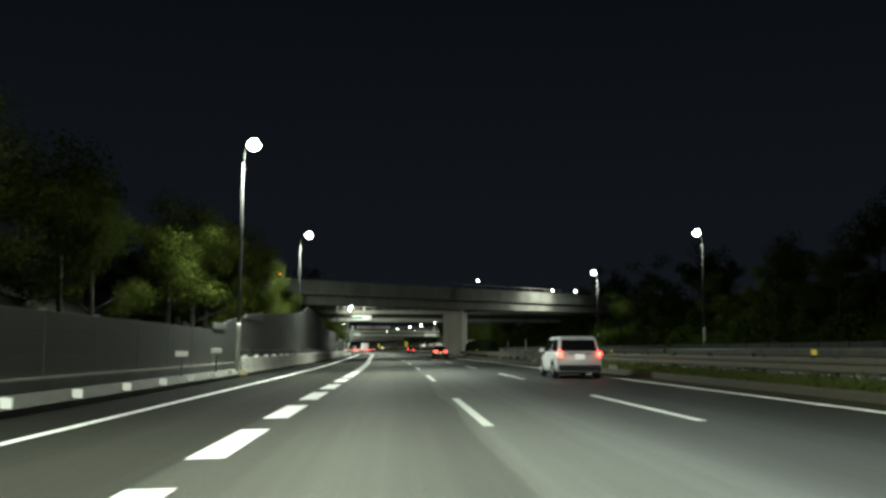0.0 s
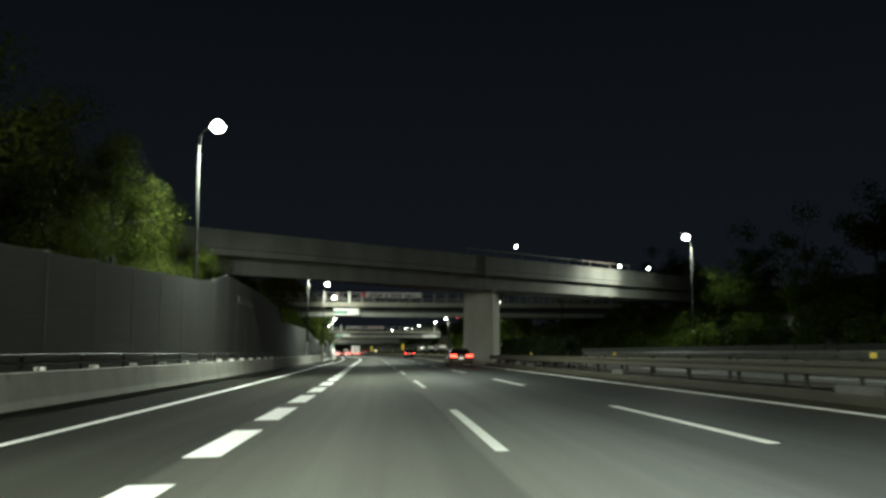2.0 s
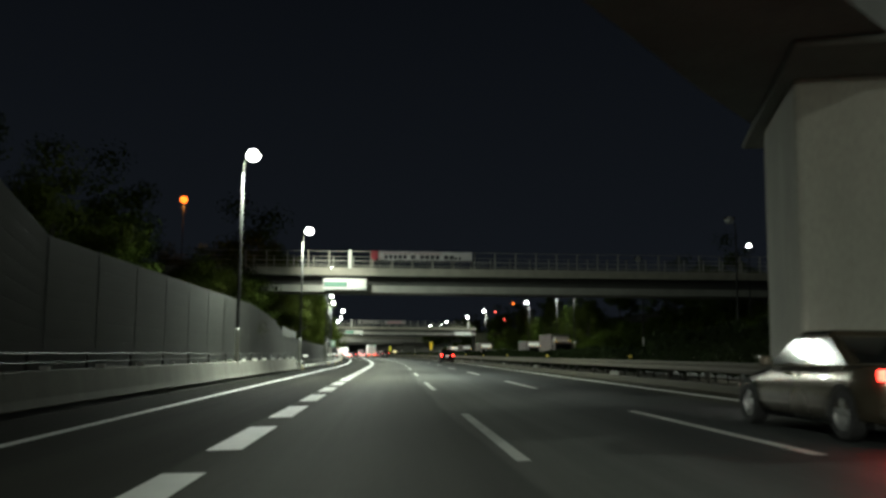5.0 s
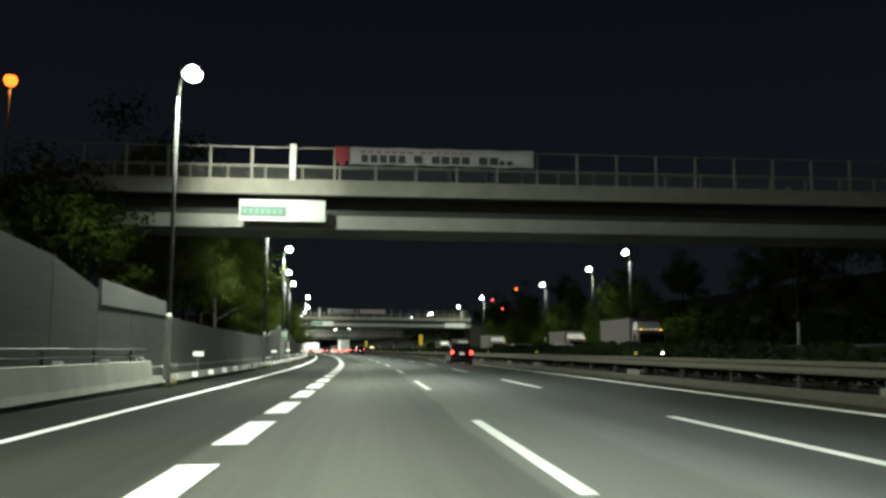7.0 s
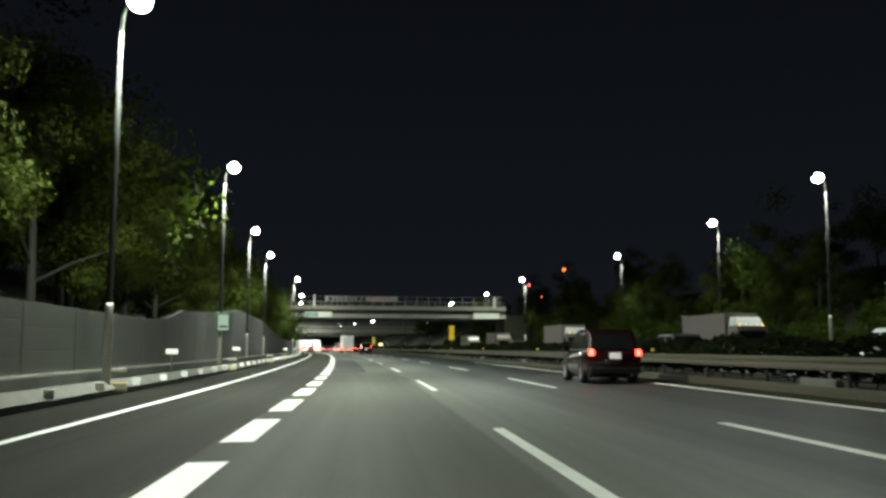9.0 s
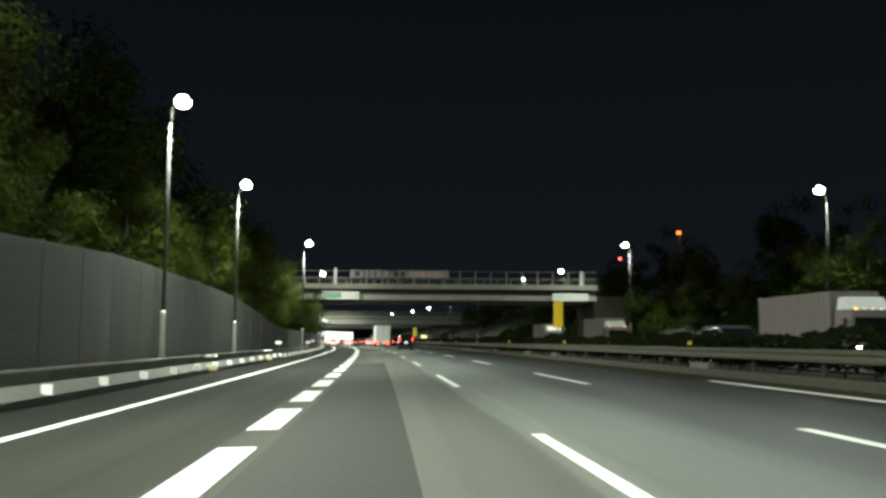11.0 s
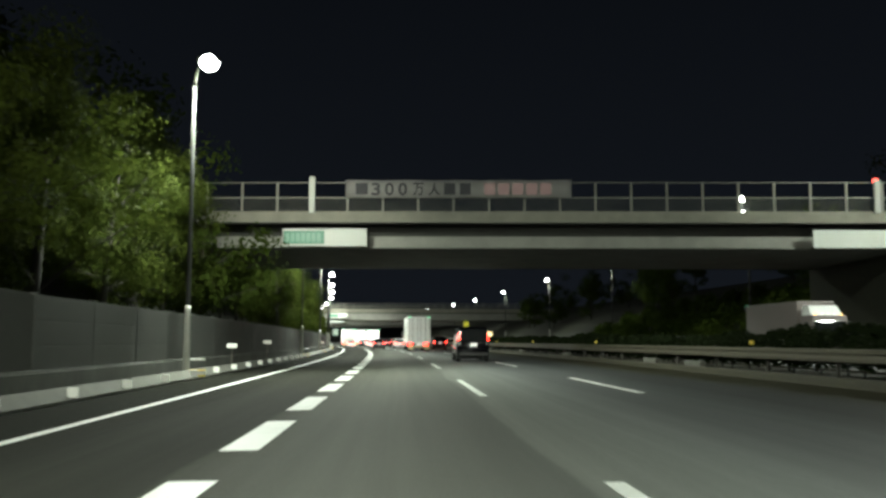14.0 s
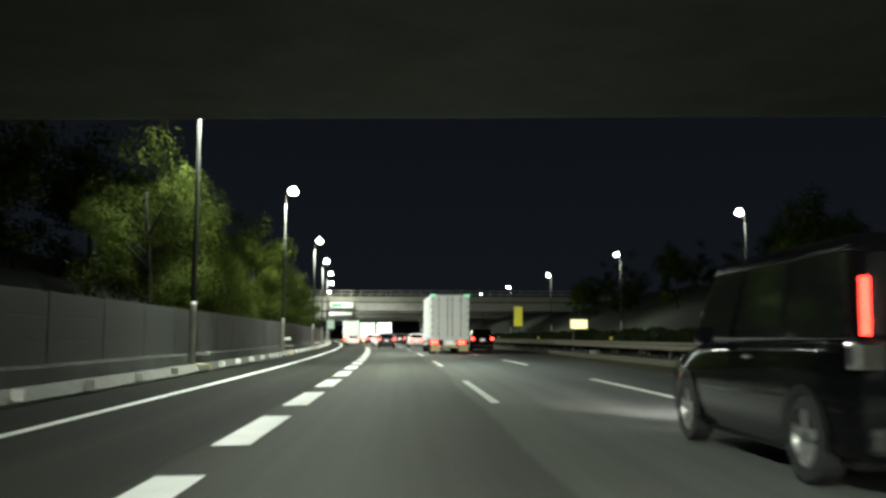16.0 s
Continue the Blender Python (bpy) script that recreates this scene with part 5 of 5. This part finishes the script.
def car(label, body_mat, L, W, H, belt, style, lights="tail", beams=0):
    """A car whose rear end is at y = 0 and that faces +y."""
    c = thing("car" if style != "van" else "minivan", label, "car" if style != "van" else "van")
    hw = W / 2
    if style == "sedan":
        st = [(0.0, hw * 0.86, 0.36, belt - 0.10, 0.80), (0.12, hw * 0.95, 0.24, belt + 0.03, 0.86), (0.7, hw, 0.20, belt + 0.04, 0.88), (1.3, hw, 0.19, belt, 0.90),
              (L - 1.7, hw, 0.19, belt - 0.02, 0.90), (L - 0.9, hw * 0.98, 0.20, belt - 0.12, 0.86), (L - 0.25, hw * 0.90, 0.22, belt - 0.25, 0.82), (L, hw * 0.72, 0.30, belt - 0.38, 0.8)]
        base, top = (0.62, L - 1.3), (1.55, L - 2.2)
    elif style == "hatch":
        st = [(0.0, hw * 0.90, 0.36, belt - 0.05, 0.86), (0.10, hw * 0.97, 0.24, belt, 0.92), (0.7, hw, 0.20, belt, 0.93), (L - 1.5, hw, 0.19, belt - 0.02, 0.92),
              (L - 0.8, hw * 0.98, 0.20, belt - 0.12, 0.86), (L - 0.2, hw * 0.90, 0.22, belt - 0.24, 0.82), (L, hw * 0.74, 0.30, belt - 0.36, 0.8)]
        base, top = (0.08, L - 1.05), (0.42, L - 1.85)
    else:
        st = [(0.0, hw * 0.93, 0.36, belt - 0.03, 0.9), (0.08, hw * 0.98, 0.24, belt, 0.95), (0.7, hw, 0.20, belt, 0.96), (L - 1.3, hw, 0.19, belt - 0.02, 0.95),
              (L - 0.6, hw * 0.98, 0.20, belt - 0.12, 0.88), (L - 0.15, hw * 0.92, 0.22, belt - 0.22, 0.84), (L, hw * 0.8, 0.30, belt - 0.34, 0.8)]
        base, top = (0.05, L - 0.75), (0.22, L - 1.55)
    tuck = hw * 0.90
    roof_hw = hw * (0.74 if style == "sedan" else 0.80 if style == "hatch" else 0.86)
    part("body", shell(st), body_mat, c, smooth=True)
    part("cabin_frame", cabin(base, top, belt - 0.04, H - 0.07, tuck, roof_hw), body_mat, c)
    zb, zt = belt - 0.04, H - 0.07
    lo = [Vector((-tuck, base[0], zb)), Vector((tuck, base[0], zb)), Vector((tuck, base[1], zb)), Vector((-tuck, base[1], zb))]
    hi = [Vector((-roof_hw, top[0], zt)), Vector((roof_hw, top[0], zt)), Vector((roof_hw, top[1], zt)), Vector((-roof_hw, top[1], zt))]
    part("rear_window", pane(lo[0], lo[1], hi[1], hi[0], 0.07, 0.12), M["glass"], c, "dark tinted glass")
    part("windscreen", pane(lo[2], lo[3], hi[3], hi[2], 0.06, 0.1), M["glass"], c, "dark tinted glass")
    for i, j in ((1, 2), (3, 0)):
        cuts = ((0.04, 0.50), (0.53, 0.95)) if style != "van" else ((0.03, 0.31), (0.34, 0.64), (0.67, 0.96))
        for f, g in cuts:
            part("side_window", pane(lo[i].lerp(lo[j], f), lo[i].lerp(lo[j], g), hi[i].lerp(hi[j], g), hi[i].lerp(hi[j], f), 0.03, 0.1), M["glass"], c, "dark tinted glass")
    part("roof", cabin((top[0] - 0.08, top[1] + 0.10), (top[0] + 0.06, top[1] - 0.05), H - 0.16, H, roof_hw + 0.035, roof_hw - 0.05), body_mat, c)
    for s in (-1, 1):
        part("mirror", rounded_box((s * (hw + 0.10) - 0.09, L * 0.60, belt - 0.02), (s * (hw + 0.10) + 0.09, L * 0.60 + 0.12, belt + 0.13), 0.03, 2), body_mat, c)
        part("door_handle", rounded_box((s * hw * 0.985 - 0.015, L * 0.42, belt - 0.16), (s * hw * 0.985 + 0.025, L * 0.42 + 0.16, belt - 0.12), 0.01, 1), M["chrome"], c)
        if style == "van":
            tl = rounded_box((s * hw * 0.905 - 0.018, -0.02, belt + 0.04), (s * hw * 0.905 + 0.018, 0.02, belt + 0.46), 0.02, 2)
            part("tail_light", tl, M[lights], c, "tall red tail light")
            part("tail_lens", rounded_box((s * hw * 0.88 - 0.12, -0.03, belt - 0.20), (s * hw * 0.88 + 0.12, 0.10, belt + 0.01), 0.03, 2), M["chrome"], c)
            part("rear_reflector", rounded_box((s * hw * 0.72 - 0.12, -0.03, 0.42), (s * hw * 0.72 + 0.12, 0.05, 0.48), 0.015, 1), M["chrome"], c)
        elif style == "hatch":
            part("tail_light", rounded_box((s * hw * 0.84 - 0.075, -0.03, belt - 0.17), (s * hw * 0.84 + 0.075, 0.08, belt + 0.01), 0.03, 2), M[lights], c, "red tail light")
        else:
            part("tail_light", rounded_box((s * hw * 0.66 - 0.24, -0.03, belt - 0.17), (s * hw * 0.66 + 0.22, 0.10, belt - 0.03), 0.03, 2), M[lights], c, "wide red tail light")
        part("headlight", rounded_box((s * hw * 0.56 - 0.14, L - 0.20, belt - 0.50), (s * hw * 0.56 + 0.12, L + 0.01, belt - 0.40), 0.03, 2), M["head"], c)
        wr = 0.32 if style != "van" else 0.34
        for y in (0.85, L - 0.92):
            wheel(c, s * (hw - 0.09), y, wr, 0.21, s)
            bm = bmesh.new()
            n = 14
            arc = [(math.cos(math.pi * k / n - 0.12 + 0.24 * k / n), math.sin(math.pi * k / n - 0.12 + 0.24 * k / n)) for k in range(n + 1)]
            ra = [bm.verts.new((s * (hw + 0.012), y + a * (wr + 0.075), wr + b * (wr + 0.075))) for a, b in arc]
            rb = [bm.verts.new((s * (hw + 0.012), y + a * (wr + 0.0), wr + b * (wr + 0.0))) for a, b in arc]
            for k in range(n):
                bm.faces.new((ra[k], ra[k + 1], rb[k + 1], rb[k]))
            bmesh.ops.solidify(bm, geom=bm.faces[:], thickness=0.03)
            part("wheel_arch", bm, M["black_trim"], c)
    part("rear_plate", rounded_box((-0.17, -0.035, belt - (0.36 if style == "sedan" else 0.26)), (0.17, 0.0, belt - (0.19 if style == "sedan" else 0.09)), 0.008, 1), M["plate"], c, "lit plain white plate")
    part("rear_bumper", rounded_box((-hw * 0.90, -0.05, 0.30), (hw * 0.90, 0.18, 0.50), 0.05, 2), body_mat if style == "sedan" else M["black_trim"], c)
    part("rear_garnish", rounded_box((-hw * 0.5, -0.028, belt - 0.08), (hw * 0.5, 0.0, belt - 0.055), 0.008, 1), M["chrome"], c)
    bm = bmesh.new()
    tube(bm, [(hw * 0.55, -0.04, 0.27), (hw * 0.55, 0.25, 0.27)], 0.04, 10)
    part("exhaust", bm, M["chrome"], c)
    part("underside", rounded_box((-hw * 0.85, 0.3, 0.16), (hw * 0.85, L - 0.3, 0.26), 0.03, 1), M["black_trim"], c)
    if beams:
        li = bpy.data.lights.new("headlight_beam", "SPOT")
        li.energy, li.color, li.spot_size, li.spot_blend, li.shadow_soft_size = beams, (1.0, 0.96, 0.88), radians(56), 1.0, 0.12
        ob = new("headlight_beam", li)
        ob.parent = c
        ob.matrix_basis = look((0, L + 0.05, belt - 0.33), (0, L + 22, -0.1))
    return c


def truck(label, box_mat, L=11.6, front=False):
    """A box truck whose rear doors are at y = 0 and that faces +y."""
    t = thing("truck", label, "truck")
    w, z0, z1, bl = 1.245, 1.05, 3.78, L - 2.2
    part("box_body", rounded_box((-w, 0.03, z0), (w, bl, z1), 0.03, 2), box_mat, t)
    bm = bmesh.new()
    box(bm, (-0.012, 0, z0 + 0.1), (0.012, 0.05, z1 - 0.1))
    rib = mesh_of("side_rib", bm, box_mat)
    for s in (-1, 1):
        for k in range(int(bl / 0.6)):
            ob = new("side_rib", rib)
            ob.parent = t
            ob.location = (s * (w + 0.012), 0.35 + 0.6 * k, 0)
    for s in (-1, 1):
        door = part("rear_door", rounded_box((min(s * 0.012, s * (w - 0.03)), -0.03, z0 + 0.05), (max(s * 0.012, s * (w - 0.03)), 0.028, z1 - 0.10), 0.012, 1), box_mat, t)
        for f in (0.13, 0.56):
            bm = bmesh.new()
            tube(bm, [(s * w * f, -0.055, z0 + 0.02), (s * w * f, -0.055, z1 - 0.12)], 0.02, 8)
            for z in (z0 + 0.25, (z0 + z1) / 2, z1 - 0.35):
                box(bm, (s * w * f - 0.05, -0.06, z), (s * w * f + 0.05, -0.032, z + 0.07))
            part("lock_rod", bm, M["door_steel"], door)
        for k in range(6):
            z = z0 + 0.22 + 0.44 * k
            part("hinge", rounded_box((s * w * 0.93 - 0.09, -0.055, z), (s * w * 0.93 + 0.09, -0.032, z + 0.045), 0.008, 1), M["door_steel"], door)
        part("marker_lamp", rounded_box((s * w * 0.86 - 0.17, -0.05, z1 - 0.07), (s * w * 0.86 + 0.17, 0.0, z1 + 0.02), 0.02, 1), M["green_marker"], t, "pale green marker lamp")
        part("tail_lamp_box", rounded_box((s * w * 0.70 - 0.36, -0.05, 0.66), (s * w * 0.70 + 0.36, 0.05, 0.90), 0.02, 1), M["black_trim"], t)
        for k, mt in enumerate(("tail", "tail", "tail_dim")):
            part("tail_light", rounded_box((s * w * 0.70 - 0.33 + 0.225 * k, -0.075, 0.69), (s * w * 0.70 - 0.13 + 0.225 * k, -0.04, 0.87), 0.03, 2), M[mt], t, "red tail light")
        part("mud_flap", rounded_box((s * w * 0.72 - 0.30, 0.05, 0.20), (s * w * 0.72 + 0.30, 0.075, 0.70), 0.01, 1), M["cream"], t, "pale mud flap")
        part("side_guard", rounded_box((s * w - 0.03, 3.4, 0.45), (s * w + 0.01, bl - 0.6, 0.58), 0.015, 1), M["galv"], t)
        part("side_guard", rounded_box((s * w - 0.03, 3.4, 0.72), (s * w + 0.01, bl - 0.6, 0.85), 0.015, 1), M["galv"], t)
        for y in (1.3, 2.55, L - 1.5):
            wheel(t, s * (w - 0.22), y, 0.48, 0.42, s)
        part("headlight", rounded_box((s * 0.85 - 0.2, L - 0.05, 0.62), (s * 0.85 + 0.2, L + 0.03, 0.82), 0.03, 2), M["head"] if front else M["glass"], t)
        part("cab_mirror", rounded_box((s * 1.36 - 0.1, L - 0.4, 1.75), (s * 1.36 + 0.1, L - 0.3, 2.3), 0.03, 2), M["black_trim"], t)
    part("door_frame", rounded_box((-w, -0.035, z1 - 0.095), (w, 0.029, z1 - 0.01), 0.012, 1), box_mat, t)
    part("rear_sill", rounded_box((-w, -0.04, z0 - 0.12), (w, 0.06, z0 + 0.04), 0.015, 1), M["white_box"], t)
    part("underride_bar", rounded_box((-w * 0.96, -0.03, 0.42), (w * 0.96, 0.07, 0.56), 0.02, 1), M["cream"], t, "cream underride bar")
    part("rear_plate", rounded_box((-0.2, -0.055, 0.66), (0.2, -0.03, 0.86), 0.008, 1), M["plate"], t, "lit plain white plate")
    part("rear_panel", rounded_box((-0.42, -0.028, 0.57), (0.42, 0.04, 0.94), 0.02, 1), M["white_box"], t)
    part("chassis", rounded_box((-0.45, 0.1, 0.62), (0.45, L - 0.6, 0.92), 0.03, 1), M["black_trim"], t)
    bm = cabin((L - 2.05, L), (L - 1.95, L - 0.12), 0.55, 2.75, 1.2, 1.12)
    part("cab", bm, box_mat, t)
    part("windscreen", rounded_box((-1.02, L - 0.10, 1.55), (1.02, L + 0.015, 2.35), 0.05, 2), M["glass"], t)
    part("roof_fairing", cabin((L - 2.0, L - 0.5), (L - 1.95, L - 1.1), 2.75, 3.45, 1.05, 0.95), M["white_box"], t)
    if front:
        for k in range(5):
            part("roof_lamp", rounded_box((-0.9 + 0.42 * k, L - 0.35, 2.76), (-0.78 + 0.42 * k, L - 0.25, 2.82), 0.02, 1), M["amber_lamp"] if k in (0, 4) else M["head_dim"], t)
    return t


P_SILVER = paint("champagne_paint", (0.12, 0.10, 0.068), 0.25, 0.5)
P_WHITE = paint("white_paint", (0.72, 0.74, 0.74), 0.3, 0.0)
P_BLACK = paint("black_paint", (0.004, 0.004, 0.005), 0.06, 0.0)
P_DARKRED = paint("dark_maroon_paint", (0.016, 0.005, 0.006), 0.15, 0.1)
P_GREY = paint("grey_paint", (0.12, 0.13, 0.14), 0.3, 0.4)


def park(ob, off, y, turn=0.0):
    ob.matrix_basis = frame_at(off, y, 0.0, turn)
    return ob


main_truck = park(truck("white box truck with ribbed rear doors and cream mud flaps", M["white_box"]), 5.4, 394.0)
sedan = park(car("champagne saloon car with wide red tail lights", P_SILVER, 4.8, 1.84, 1.42, 0.93, "sedan", beams=500), 8.75, 112.0)
park(car("white estate car with red tail lights", P_WHITE, 4.4, 1.74, 1.55, 0.98, "hatch", beams=500), 8.9, 31.0)
hatch = park(car("dark maroon boxy hatchback with red tail lights", P_DARKRED, 3.9, 1.68, 1.62, 1.0, "hatch", beams=3500), 9.0, 213.0)
van = park(car("glossy black minivan with tall red tail lights", P_BLACK, 4.75, 1.74, 1.88, 1.08, "van", beams=3000), 5.95, 341.55)

tagged(copy_thing(hatch, frame_at(8.5, 403.0)), "dark boxy hatchback with red tail lights ahead beside a truck")

# the queue of traffic far ahead
queue_white = car("white saloon car in the far queue with red tail lights", P_WHITE, 4.6, 1.76, 1.45, 0.93, "sedan")
queue_dark = car("dark grey hatchback in the far queue with red tail lights", P_GREY, 4.2, 1.72, 1.55, 0.98, "hatch")
park(queue_white, 1.7, 442)
park(queue_dark, 1.9, 428)
for base, off, y in ((queue_dark, 8.7, 436), (queue_white, 5.2, 432), (queue_white, 1.8, 462), (queue_dark, 5.3, 470), (queue_white, 8.6, 476), (queue_white, -1.6, 470),
                     (queue_dark, 8.5, 512), (queue_white, 1.8, 530), (queue_dark, 5.2, 548), (queue_white, -1.6, 505), (queue_white, 1.6, 575), (queue_dark, 8.5, 580)):
    tagged(copy_thing(base, frame_at(off, y)), group="far queue of cars")
tagged(queue_white, group="far queue of cars")
tagged(queue_dark, group="far queue of cars")
tagged(copy_thing(main_truck, frame_at(-1.7, 486)), "white box truck in the merging lane far ahead")

# lorries coming the other way
coming = truck("grey box lorry with pale roof fairing and lit headlights", M["grey_box"], 11.6, front=True)
small = Matrix.Diagonal((0.9, 0.85, 0.86, 1))
coming.matrix_basis = frame_at(22.5, 220, 0.0, 180) @ small
for off, y in ((24.0, 246), (20.4, 271), (22.6, 316), (23.6, 347), (22.6, 592), (16.1, 628)):
    copy_thing(coming, frame_at(off, y, 0.0, 180) @ small)

# a car that comes round the bend with its beams on
beam_car = car("silver car with bright headlights coming round the far bend", P_GREY, 4.4, 1.74, 1.5, 0.95, "hatch", beams=9000)
beam_car.matrix_basis = frame_at(16.1, 570, 0.0, 180)
copy_thing(beam_car, frame_at(19.4, 604, 0.0, 180))
for off, y in ((1.75, 489), (5.3, 494)):
    tagged(copy_thing(beam_car, frame_at(off, y)), "silver car in the far queue with headlights and tail lights on")
for off, y in ((1.8, 507), (5.3, 511)):
    tagged(copy_thing(main_truck, frame_at(off, y)), "white box truck in the far queue before a bridge")

# cars coming the other way far ahead, with their headlights on
for base, off, y in ((queue_white, 16.0, 212), (queue_dark, 16.1, 229), (queue_dark, 16.2, 268), (queue_white, 15.9, 458), (queue_dark, 19.4, 452), (queue_white, 16.0, 544), (queue_dark, 19.5, 556), (queue_white, 22.8, 570), (queue_dark, 15.8, 585), (queue_white, 19.3, 596),
                     (queue_white, 16.0, 612), (queue_dark, 22.9, 618), (queue_dark, 19.4, 630), (queue_white, 16.0, 640), (queue_white, 19.4, 655)):
    tagged(copy_thing(base, frame_at(off, y, 0.0, 180)), "car with lit headlights on the opposite carriageway", group="cars coming opposite")
